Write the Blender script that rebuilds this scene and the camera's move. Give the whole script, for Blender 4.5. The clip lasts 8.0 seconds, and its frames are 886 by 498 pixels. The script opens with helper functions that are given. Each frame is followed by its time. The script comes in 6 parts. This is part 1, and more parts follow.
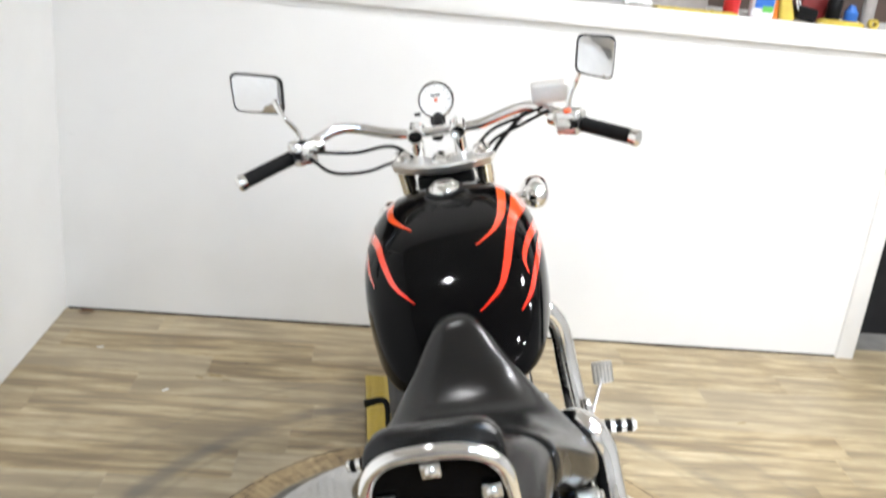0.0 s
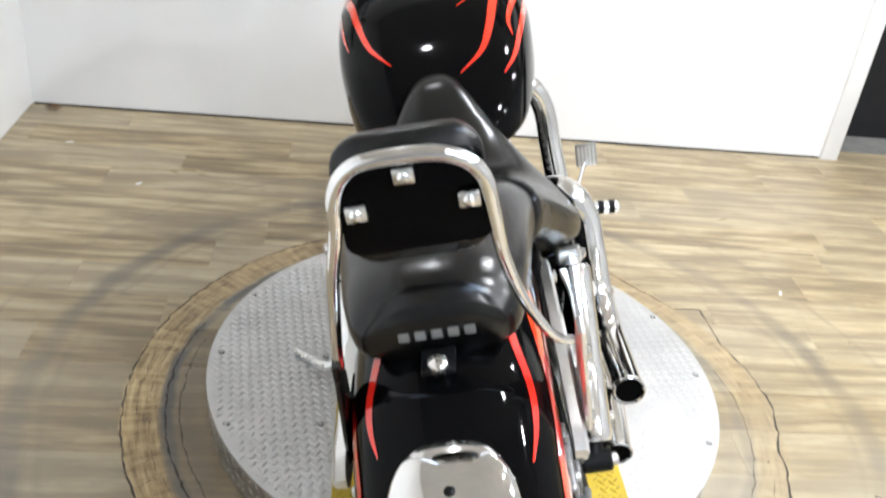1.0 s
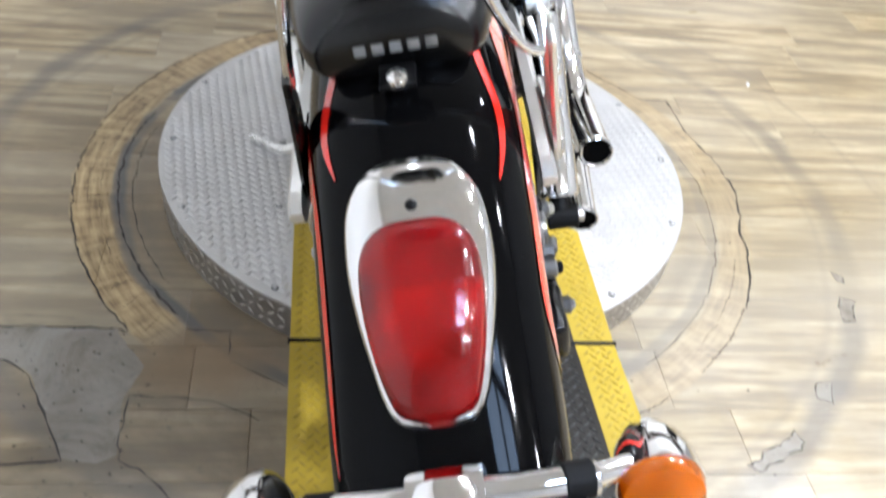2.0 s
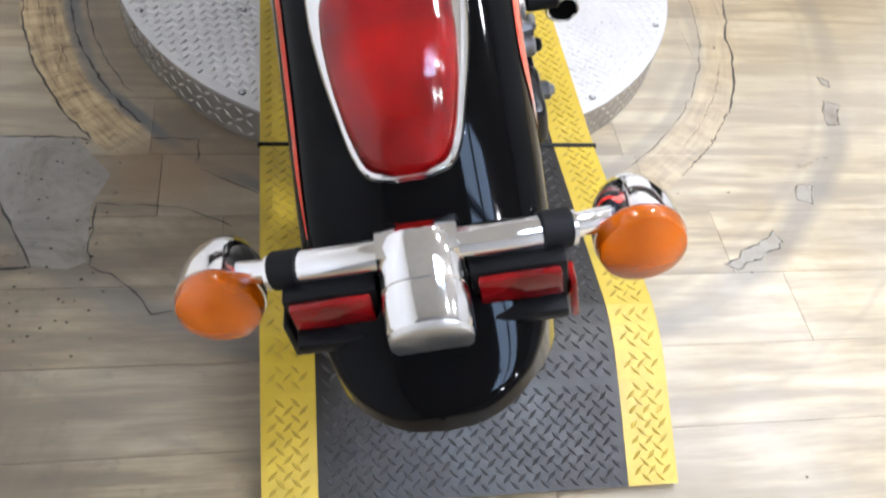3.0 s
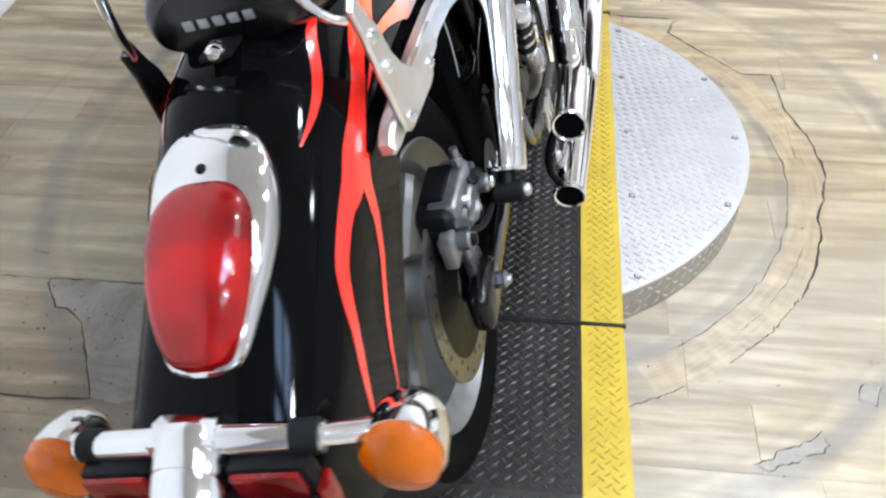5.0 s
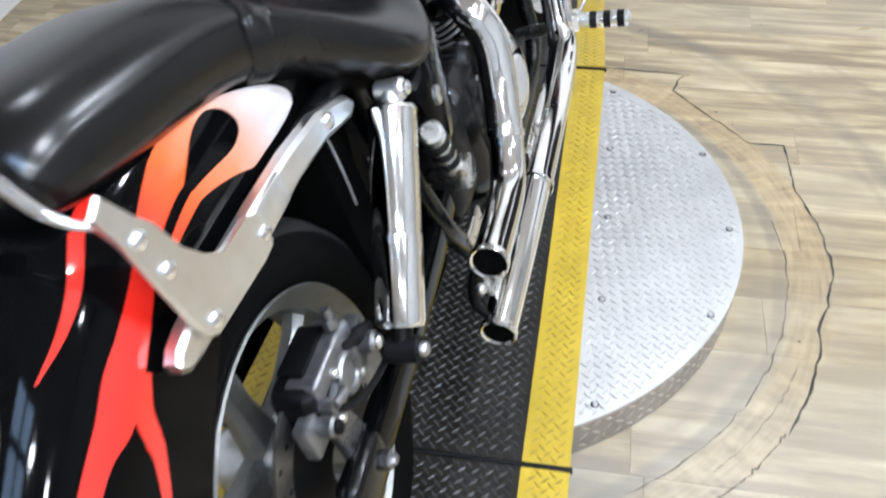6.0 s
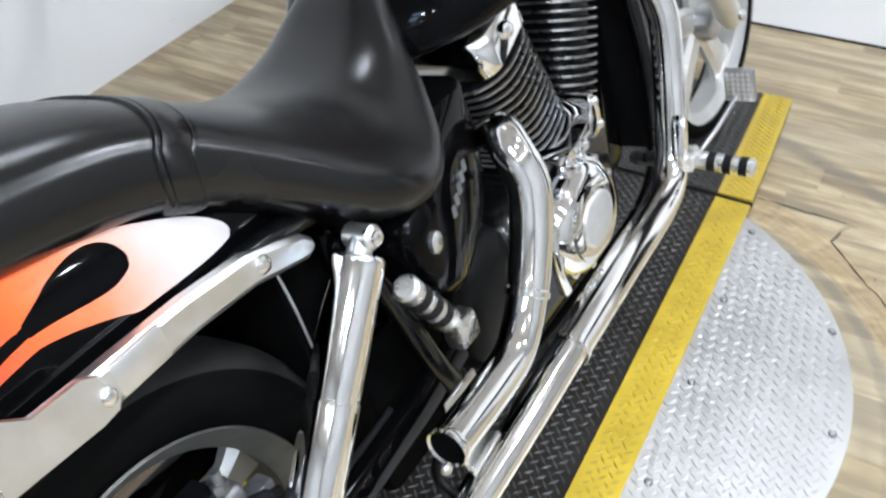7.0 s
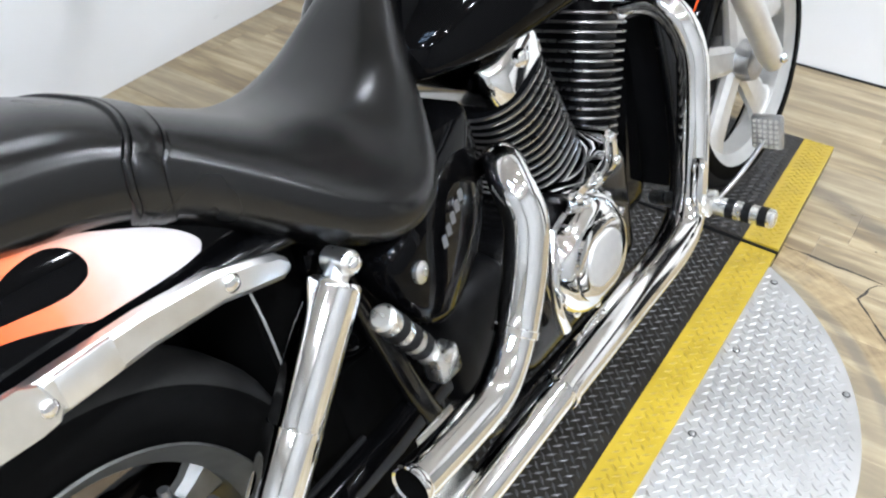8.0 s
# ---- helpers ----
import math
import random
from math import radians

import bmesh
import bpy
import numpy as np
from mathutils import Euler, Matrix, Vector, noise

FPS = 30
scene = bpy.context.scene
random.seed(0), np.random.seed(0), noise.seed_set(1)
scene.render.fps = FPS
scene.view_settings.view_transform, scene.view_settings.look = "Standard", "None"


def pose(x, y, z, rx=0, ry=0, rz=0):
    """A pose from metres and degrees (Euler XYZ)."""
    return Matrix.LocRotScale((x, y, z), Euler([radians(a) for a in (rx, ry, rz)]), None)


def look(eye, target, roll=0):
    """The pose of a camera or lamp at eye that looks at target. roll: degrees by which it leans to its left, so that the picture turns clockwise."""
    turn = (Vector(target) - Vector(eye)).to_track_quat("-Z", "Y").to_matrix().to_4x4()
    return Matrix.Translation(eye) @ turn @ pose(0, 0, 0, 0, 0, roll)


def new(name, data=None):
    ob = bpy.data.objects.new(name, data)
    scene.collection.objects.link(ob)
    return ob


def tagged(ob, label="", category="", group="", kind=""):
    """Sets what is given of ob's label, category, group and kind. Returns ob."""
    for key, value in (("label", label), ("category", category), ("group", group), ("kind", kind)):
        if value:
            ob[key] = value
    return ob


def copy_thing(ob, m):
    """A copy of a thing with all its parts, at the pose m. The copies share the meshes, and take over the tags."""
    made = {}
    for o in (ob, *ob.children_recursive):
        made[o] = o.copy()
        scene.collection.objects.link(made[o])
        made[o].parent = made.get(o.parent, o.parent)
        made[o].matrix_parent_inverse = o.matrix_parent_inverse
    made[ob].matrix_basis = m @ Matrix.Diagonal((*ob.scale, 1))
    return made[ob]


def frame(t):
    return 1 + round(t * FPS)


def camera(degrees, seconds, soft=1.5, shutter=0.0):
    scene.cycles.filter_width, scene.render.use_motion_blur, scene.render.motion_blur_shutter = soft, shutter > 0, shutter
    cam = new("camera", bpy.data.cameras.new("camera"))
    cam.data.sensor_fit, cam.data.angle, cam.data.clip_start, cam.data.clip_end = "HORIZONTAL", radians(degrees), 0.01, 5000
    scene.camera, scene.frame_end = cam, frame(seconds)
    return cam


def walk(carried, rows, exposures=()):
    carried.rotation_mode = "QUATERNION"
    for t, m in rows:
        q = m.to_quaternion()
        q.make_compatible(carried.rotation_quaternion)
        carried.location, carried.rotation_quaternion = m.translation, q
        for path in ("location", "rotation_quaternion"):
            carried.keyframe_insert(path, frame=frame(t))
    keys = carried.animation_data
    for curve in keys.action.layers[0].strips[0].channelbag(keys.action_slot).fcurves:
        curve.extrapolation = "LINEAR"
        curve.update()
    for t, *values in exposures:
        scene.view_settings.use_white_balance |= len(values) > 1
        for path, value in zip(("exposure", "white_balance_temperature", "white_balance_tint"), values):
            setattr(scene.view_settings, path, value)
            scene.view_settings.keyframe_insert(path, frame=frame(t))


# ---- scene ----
cam = camera(52.1, 8.0, soft=2.2, shutter=0.4)
PATH = [
    (0, (-0.328, -1.756, 1.579), (-0.18, 0.12, 0.901), 5.9),
    (0.5, (-0.317, -1.745, 1.511), (-0.131, 0.055, 0.659), 6.4),
    (1, (-0.306, -1.74, 1.444), (-0.094, -0.029, 0.43), 7.1),
    (1.5, (-0.302, -1.752, 1.39), (-0.049, -0.104, 0.286), 8.1),
    (2, (-0.292, -1.757, 1.315), (0.019, -0.27, 0.015), 9.3),
    (2.2, (-0.287, -1.759, 1.294), (0.041, -0.328, -0.065), 9.7),
    (3.3, (-0.275, -1.795, 1.219), (0.085, -0.586, -0.332), 11.5),
    (3.5, (-0.279, -1.799, 1.221), (0.071, -0.592, -0.335), 10.7),
    (4, (-0.269, -1.8, 1.255), (0.147, -0.598, -0.288), 12.2),
    (4.2, (-0.246, -1.801, 1.262), (0.122, -0.56, -0.262), 9.0),
    (4.5, (-0.156, -1.79, 1.285), (0.008, -0.46, -0.199), 0.2),
    (4.7, (-0.048, -1.785, 1.312), (-0.055, -0.381, -0.112), -3.7),
    (5, (0.118, -1.781, 1.341), (-0.065, -0.324, -0.017), -1.3),
    (5.2, (0.176, -1.745, 1.353), (-0.065, -0.305, -0.014), -1.1),
    (6.3, (0.33, -1.339, 1.345), (-0.032, 0.072, -0.026), -4.5),
    (6.5, (0.369, -1.278, 1.34), (-0.1, 0.09, -0.042), -5.1),
    (6.7, (0.417, -1.215, 1.348), (-0.167, 0.129, -0.013), -3.5),
    (7, (0.481, -1.143, 1.355), (-0.262, 0.175, 0.047), -1.8),
    (7.5, (0.523, -1.093, 1.355), (-0.317, 0.199, 0.081), -0.5),
    (8, (0.515, -1.075, 1.351), (-0.315, 0.208, 0.061), 1.0),
]
walk(cam, [(t, look(eye, target, roll)) for t, eye, target, roll in PATH],
     [(0, 0.0, 6480, 10), (1, 0.06, 6330, 10), (2, 0.04, 6030, 12), (3.5, -0.04, 6080, 15), (5, -0.06, 5850, 12), (6.5, -0.2, 5880, 10), (8, -0.04, 6000, 10)])

# ---- lights: places of the ceiling lamps, and how bright they and the window are ----
LAMP_STRENGTH = 770.0
WINDOW_STRENGTH = 24.0
LIGHTS = [(x, y) for x in (1.0, 2.2) for y in (-3.2, -2.0, -0.8, 0.5)]

# ---- world, lights, exposure ----
world = bpy.data.worlds.new("world")
scene.world = world
world.use_nodes = True
world.node_tree.nodes["Background"].inputs[0].default_value = (0.75, 0.8, 0.9, 1)
world.node_tree.nodes["Background"].inputs[1].default_value = 0.02

# ---- materials ----
def material(name, color=(0.5, 0.5, 0.5), rough=0.5, metal=0.0, coat=0.0, spec=0.5):
    m = bpy.data.materials.new(name)
    m.use_nodes = True
    b = m.node_tree.nodes["Principled BSDF"]
    b.inputs["Base Color"].default_value = (*color, 1)
    b.inputs["Roughness"].default_value = rough
    b.inputs["Metallic"].default_value = metal
    b.inputs["Coat Weight"].default_value = coat
    b.inputs["Coat Roughness"].default_value = 0.04
    b.inputs["Specular IOR Level"].default_value = spec
    return m


class Nodes:
    """Short hand for the node tree of a material."""

    def __init__(self, m):
        self.t = m.node_tree
        self.b = self.t.nodes["Principled BSDF"]

    def add(self, kind, **values):
        n = self.t.nodes.new(kind)
        for k, v in values.items():
            n.inputs[k].default_value = v
        return n

    def link(self, a, b):
        self.t.links.new(a, b)

    def coords(self, kind="Object"):
        return self.add("ShaderNodeTexCoord").outputs[kind]

    def scaled(self, vec, scale, offset=None):
        n = self.add("ShaderNodeMapping")
        n.inputs["Scale"].default_value = scale
        self.link(vec, n.inputs["Vector"])
        if offset is not None:
            self.link(offset, n.inputs["Location"])
        return n.outputs[0]

    def noise(self, vec, scale, detail=4.0, rough=0.55, distort=0.0):
        n = self.add("ShaderNodeTexNoise", Scale=scale, Detail=detail, Roughness=rough, Distortion=distort)
        self.link(vec, n.inputs["Vector"])
        return n.outputs["Fac"]

    def ramp(self, fac, stops):
        n = self.add("ShaderNodeValToRGB")
        e = n.color_ramp.elements
        while len(e) < len(stops):
            e.new(0.5)
        for el, (pos, col) in zip(e, stops):
            el.position = pos
            el.color = (*col, 1) if len(col) == 3 else col
        self.link(fac, n.inputs[0])
        return n.outputs[0]

    def grey(self, fac, a, b, lo=0.0, hi=1.0):
        n = self.add("ShaderNodeMapRange")
        for k, v in (("From Min", a), ("From Max", b), ("To Min", lo), ("To Max", hi)):
            n.inputs[k].default_value = v
        self.link(fac, n.inputs["Value"])
        return n.outputs[0]

    def math(self, op, a, b=None):
        n = self.add("ShaderNodeMath")
        n.operation = op
        for i, v in enumerate((a, b)):
            if v is None:
                continue
            if isinstance(v, (int, float)):
                n.inputs[i].default_value = v
            else:
                self.link(v, n.inputs[i])
        return n.outputs[0]

    def mix(self, fac, a, b, mode="MIX"):
        n = self.add("ShaderNodeMix")
        n.data_type, n.blend_type = "RGBA", mode
        for i, v in ((0, fac), (6, a), (7, b)):
            if isinstance(v, (int, float)):
                n.inputs[i].default_value = v
            elif isinstance(v, tuple):
                n.inputs[i].default_value = (*v, 1)
            else:
                self.link(v, n.inputs[i])
        return n.outputs[2]

    def bump(self, height, strength=0.2, distance=0.002):
        n = self.add("ShaderNodeBump", Strength=strength, Distance=distance)
        self.link(height, n.inputs["Height"])
        self.link(n.outputs[0], self.b.inputs["Normal"])

    def color(self, v):
        self.link(v, self.b.inputs["Base Color"])

    def rough(self, v):
        self.link(v, self.b.inputs["Roughness"])


def worn(name, color, rough, metal=0.0, coat=0.0, tint=0.12, scale=30.0, rvar=0.12, bump=0.0, bscale=200.0):
    """A plain surface with grain and larger stains in tone and gloss."""
    m = material(name, color, rough, metal, coat)
    n = Nodes(m)
    c = n.coords()
    fine, large = n.noise(c, scale, 5), n.noise(c, scale / 7, 3)
    both = n.math("ADD", n.math("MULTIPLY", fine, 0.5), n.math("MULTIPLY", large, 0.5))
    dark = tuple(v * (1 - 2 * tint) for v in color)
    light = tuple(min(1, v * (1 + tint)) for v in color)
    n.color(n.ramp(both, [(0.3, dark), (0.7, light)]))
    n.rough(n.grey(both, 0.3, 0.7, max(0.0, rough - rvar), min(1, rough + rvar)))
    if bump:
        n.bump(n.noise(c, bscale, 3), bump, 0.001)
    return m


CLAMP = worn("satin_cast_clamp", (0.80, 0.79, 0.77), 0.52, 1.0, tint=0.06, rvar=0.06, scale=50)
CHROME = worn("chrome", (0.92, 0.915, 0.90), 0.07, 1.0, tint=0.04, rvar=0.04, scale=25)
BRUSHED = worn("brushed_alloy", (0.84, 0.84, 0.82), 0.28, 1.0, tint=0.06, rvar=0.08, scale=60)
SATIN = worn("satin_steel", (0.84, 0.84, 0.82), 0.36, 1.0, tint=0.06, rvar=0.08, scale=40)
ALLOY = worn("cast_alloy", (0.50, 0.50, 0.50), 0.38, 1.0, tint=0.12, rvar=0.12, scale=50, bump=0.1)
BLACK = worn("black_gloss_paint", (0.0018, 0.0018, 0.002), 0.05, 0.0, 0.0, tint=0.1, rvar=0.03)
BLACK.node_tree.nodes["Principled BSDF"].inputs["Specular IOR Level"].default_value = 0.09
FRAME = worn("black_frame_paint", (0.003, 0.003, 0.0033), 0.22, 0.0, 0.2, tint=0.2, rvar=0.1)
RUBBER = worn("black_rubber", (0.008, 0.008, 0.0085), 0.6, tint=0.2, bump=0.15)
TYRE = worn("tyre_rubber", (0.003, 0.003, 0.003), 0.62, tint=0.25, scale=22, bump=0.2, bscale=120)
PLASTIC = worn("black_plastic", (0.006, 0.006, 0.0065), 0.35, tint=0.2)
GREYP = worn("grey_worn_plastic", (0.35, 0.35, 0.34), 0.5, tint=0.15)
DARK = worn("dark_engine_metal", (0.004, 0.004, 0.0045), 0.4, 0.2, tint=0.3, scale=60)
FIN = worn("machined_fin_edge", (0.42, 0.415, 0.41), 0.30, 1.0, tint=0.12, scale=80)
WHITE = worn("dial_white", (0.9, 0.9, 0.88), 0.35, tint=0.03)
ORANGE_PLASTIC = worn("orange_switch", (0.8, 0.12, 0.03), 0.4)
COPPER = worn("copper_braze", (0.45, 0.2, 0.1), 0.4, 0.8)
# soot inside the outlets, and deep shade painted on the hidden panels
SOOT_SHADE = material("soot_and_shade_black", (0.0016, 0.0016, 0.0016), 0.85, 0.0, spec=0.04)
RUBBER.node_tree.nodes["Principled BSDF"].inputs["Specular IOR Level"].default_value = 0.12
TYRE.node_tree.nodes["Principled BSDF"].inputs["Specular IOR Level"].default_value = 0.035
PLASTIC.node_tree.nodes["Principled BSDF"].inputs["Specular IOR Level"].default_value = 0.14
DARK.node_tree.nodes["Principled BSDF"].inputs["Specular IOR Level"].default_value = 0.15
FRAME.node_tree.nodes["Principled BSDF"].inputs["Specular IOR Level"].default_value = 0.28
DISC = worn("brake_disc_steel", (0.28, 0.27, 0.26), 0.35, 1.0, tint=0.15, scale=60)
GREYDARK = worn("dim_grey_marking", (0.10, 0.10, 0.10), 0.5)
TREAD = worn("dusty_tyre_tread", (0.005, 0.0046, 0.004), 0.8, tint=0.3, scale=25)
CAST = worn("grey_caliper_casting", (0.26, 0.26, 0.265), 0.36, 0.85, tint=0.25, scale=70, bump=0.15)
RIM = worn("satin_rim_alloy", (0.60, 0.60, 0.585), 0.46, 0.9, tint=0.08, scale=30)
# darker alloy for the rear wheel: the fender's shade put into its colour
RIM_SHADED = worn("shaded_rim_alloy", (0.30, 0.30, 0.29), 0.45, 0.9, tint=0.2, scale=30)
LETTER = worn("silver_lettering", (0.30, 0.30, 0.29), 0.35, 0.6, tint=0.08)


def leather():
    m = material("black_leather", (0.018, 0.018, 0.019), 0.25, spec=0.5)
    n = Nodes(m)
    c = n.coords()
    v = n.add("ShaderNodeTexVoronoi", Scale=420.0)
    n.link(c, v.inputs["Vector"])
    big = n.noise(c, 6, 3)
    n.color(n.ramp(big, [(0.3, (0.0018, 0.0018, 0.002)), (0.7, (0.004, 0.0039, 0.0038))]))
    n.rough(n.grey(big, 0.3, 0.7, 0.22, 0.28))
    n.bump(n.math("ADD", v.outputs["Distance"], n.noise(c, 900, 2)), 0.08, 0.0006)
    return m


LEATHER = leather()


def flame_paint(name, stops, axis):
    """Airbrushed flame that runs through its colours along one axis of the machine."""
    m = material(name, (0.8, 0.1, 0.02), 0.12, 0.0, 1.0)
    n = Nodes(m)
    c = n.coords()
    s = n.add("ShaderNodeSeparateXYZ")
    n.link(c, s.inputs[0])
    lo, hi = stops[0][0], stops[-1][0]
    f = n.grey(n.math("ADD", s.outputs[axis], n.math("MULTIPLY", n.noise(c, 30, 2), 0.02)), lo, hi)
    n.color(n.ramp(f, [((p - lo) / (hi - lo), col) for p, col in stops]))
    return m


RED, ORG, PALE = (0.75, 0.022, 0.012), (0.85, 0.11, 0.02), (0.56, 0.52, 0.51)
TANK_FLAME = flame_paint("tank_flame_paint", [(-0.2, RED), (0.0, (0.8, 0.045, 0.014)), (0.2, ORG), (0.35, ORG)], 1)
FENDER_FLAME = flame_paint("fender_flame_paint", [(-1.3, RED), (-0.93, RED), (-0.85, ORG), (-0.79, (0.78, 0.19, 0.08)), (-0.745, (0.66, 0.36, 0.28)), (-0.70, PALE), (-0.6, PALE)], 1)


def lens(name, color, rough=0.12, clear=0.35):
    m = material(name, color, rough)
    n = Nodes(m)
    b = n.b
    b.inputs["Transmission Weight"].default_value = clear
    b.inputs["IOR"].default_value = 1.45
    b.inputs["Coat Weight"].default_value = 0.25
    c = n.coords()
    w = n.add("ShaderNodeTexWave", Scale=140.0, Distortion=0.0)
    n.link(c, w.inputs["Vector"])
    n.bump(w.outputs["Fac"], 0.05, 0.0005)
    big = n.noise(c, 16, 1)
    n.color(n.ramp(big, [(0.32, tuple(v * 0.5 for v in color)), (0.66, tuple(min(1, v * 1.15) for v in color))]))
    return m


REDLENS = lens("red_lens", (0.62, 0.008, 0.008), 0.13, 0.75)
DEEPLENS = lens("deep_red_lens", (0.40, 0.006, 0.008), 0.15, 0.65)
REFLECTOR = lens("red_reflector", (0.26, 0.005, 0.006))
AMBER = lens("amber_lens", (0.95, 0.20, 0.0005), 0.09, 0.6)

MIRROR = material("mirror_glass", (0.9, 0.9, 0.9), 0.02, 1.0)

# ---- mesh helpers ----
def mesh_from(name, verts, faces, mat, sharp=38):
    me = bpy.data.meshes.new(name)
    me.from_pydata([tuple(v) for v in verts], [], faces)
    bm = bmesh.new()
    bm.from_mesh(me)
    bmesh.ops.recalc_face_normals(bm, faces=bm.faces)
    for e in bm.edges:
        e.smooth = len(e.link_faces) == 2 and e.calc_face_angle(0) < radians(sharp)
    for f in bm.faces:
        f.smooth = True
    bm.to_mesh(me)
    bm.free()
    me.materials.append(mat)
    return me


def merged(*pieces):
    """Several (verts, faces) pairs as one."""
    v, f = [], []
    for pv, pf in pieces:
        k = len(v)
        v += list(pv)
        f += [tuple(i + k for i in q) for q in pf]
    return v, f


STEER = None


def part(name, vf, mat, parent=None, label="", sharp=38):
    """One mesh object under a thing or under a part; STEER, where set, turns it with the bars."""
    if STEER is not None:
        vf = moved(vf, STEER)
    ob = new(name, vf if isinstance(vf, bpy.types.Mesh) else mesh_from(name, vf[0], vf[1], mat, sharp))
    if parent is not None:
        ob.parent = parent
    if label:
        tagged(ob, label)
    return ob


def thing(name, label, category, m=None, group="", kind=""):
    ob = new(name)
    ob.empty_display_size = 0.05
    if m is not None:
        ob.matrix_basis = m
    return tagged(ob, label, category, group, kind)


def rings(loops, closed=True, caps=True):
    """Skin over loops of equal length."""
    n = len(loops[0])
    v = [p for l in loops for p in l]
    f = []
    for a in range(len(loops) - 1):
        for i in range(n if closed else n - 1):
            j = (i + 1) % n
            f.append((a * n + i, a * n + j, (a + 1) * n + j, (a + 1) * n + i))
    if caps:
        f.append(tuple(range(n)))
        f.append(tuple((len(loops) - 1) * n + i for i in range(n)))
    return v, f


def spline(pts, step=6):
    """Catmull-Rom through points of any dimension."""
    p = [np.array(q, float) for q in pts]
    p = [2 * p[0] - p[1]] + p + [2 * p[-1] - p[-2]]
    out = []
    for i in range(1, len(p) - 2):
        a, b, c, d = p[i - 1], p[i], p[i + 1], p[i + 2]
        for k in range(step):
            t = k / step
            out.append(0.5 * (2 * b + (c - a) * t + (2 * a - 5 * b + 4 * c - d) * t * t + (3 * b - a - 3 * c + d) * t**3))
    out.append(p[-2])
    return out


def tube(pts, r, segs=14, step=6, caps=True, smooth=True):
    """A round bar along a curve; r may be one radius or one for each point."""
    k = len(pts)
    rs = [r] * k if isinstance(r, (int, float)) else r
    path = spline([(*p, q) for p, q in zip(pts, rs)], step) if smooth and k > 2 else [np.array((*p, q), float) for p, q in zip(pts, rs)]
    loops, side = [], None
    for i, p in enumerate(path):
        d = Vector((path[min(i + 1, len(path) - 1)] - path[max(i - 1, 0)])[:3]).normalized()
        if side is None:
            side = d.orthogonal().normalized()
        side = (side - d * side.dot(d)).normalized()
        up = d.cross(side)
        c = Vector(p[:3])
        loops.append([c + (side * math.cos(a) + up * math.sin(a)) * p[3] for a in [2 * math.pi * j / segs for j in range(segs)]])
    return rings(loops, True, caps)


def cyl(a, b, r, r2=None, segs=20, bevel=0.0):
    """A rod from a to b with softened ends."""
    a, b = Vector(a), Vector(b)
    r2 = r if r2 is None else r2
    d = (b - a).normalized()
    if bevel:
        ps, rs = [a, a + d * bevel, b - d * bevel, b], [r - bevel, r, r2, r2 - bevel]
    else:
        ps, rs = [a, b], [r, r2]
    return tube(ps, rs, segs, smooth=False)


def lathe(profile, axis_a, axis_b, segs=28, closed=False):
    """Turns (radius, distance along the axis) pairs round the axis from a towards b."""
    a = Vector(axis_a)
    d = (Vector(axis_b) - a).normalized()
    s = d.orthogonal().normalized()
    u = d.cross(s)
    loops = [[a + d * h + (s * math.cos(t) + u * math.sin(t)) * r for t in [2 * math.pi * j / segs for j in range(segs)]] for r, h in profile]
    if closed:
        loops.append(loops[0])
    return rings(loops, True, not closed)


def box(x0, y0, z0, x1, y1, z1, bevel=0.0, segs=2):
    bm = bmesh.new()
    bmesh.ops.create_cube(bm, size=1)
    for v in bm.verts:
        v.co = ((x0 + x1) / 2 + v.co.x * (x1 - x0), (y0 + y1) / 2 + v.co.y * (y1 - y0), (z0 + z1) / 2 + v.co.z * (z1 - z0))
    if bevel:
        bmesh.ops.bevel(bm, geom=bm.edges[:], offset=bevel, segments=segs, affect="EDGES", profile=0.5)
    v = [x.co.copy() for x in bm.verts]
    bm.verts.index_update()
    f = [tuple(q.index for q in x.verts) for x in bm.faces]
    bm.free()
    return v, f


def moved(vf, m):
    return [m @ Vector(v) for v in vf[0]], vf[1]


def slab(outline, axis, lo, hi, bevel=0.003):
    """A plate: an outline in the plane across the axis (0 x, 1 y, 2 z), from lo to hi, with softened rims."""
    n = len(outline)
    c = np.mean(outline, 0)
    def ring(h, inset):
        out = []
        for q in outline:
            d = np.array(q) - c
            l = max(np.linalg.norm(d), 1e-6)
            q2 = c + d * max(0, (l - inset)) / l
            p = list(q2)
            p.insert(axis, h)
            out.append(tuple(p))
        return out
    return rings([ring(lo, bevel), ring(lo + bevel, 0), ring(hi - bevel, 0), ring(hi, bevel)])


def rounded(w, h, r, n=5):
    """A rounded rectangle about the origin."""
    out = []
    for cx, cy, a0 in ((w - r, h - r, 0), (-w + r, h - r, 90), (-w + r, -h + r, 180), (w - r, -h + r, 270)):
        for k in range(n + 1):
            a = radians(a0 + 90 * k / n)
            out.append((cx + r * math.cos(a), cy + r * math.sin(a)))
    return out


def bolt_head(p, d, r=0.008, h=0.006):
    """A domed cap at p that stands out along d."""
    p, d = Vector(p), Vector(d).normalized()
    return lathe([(r * 1.0, -0.002), (r, h * 0.5), (r * 0.75, h * 0.85), (r * 0.3, h)], p, p + d, 14)

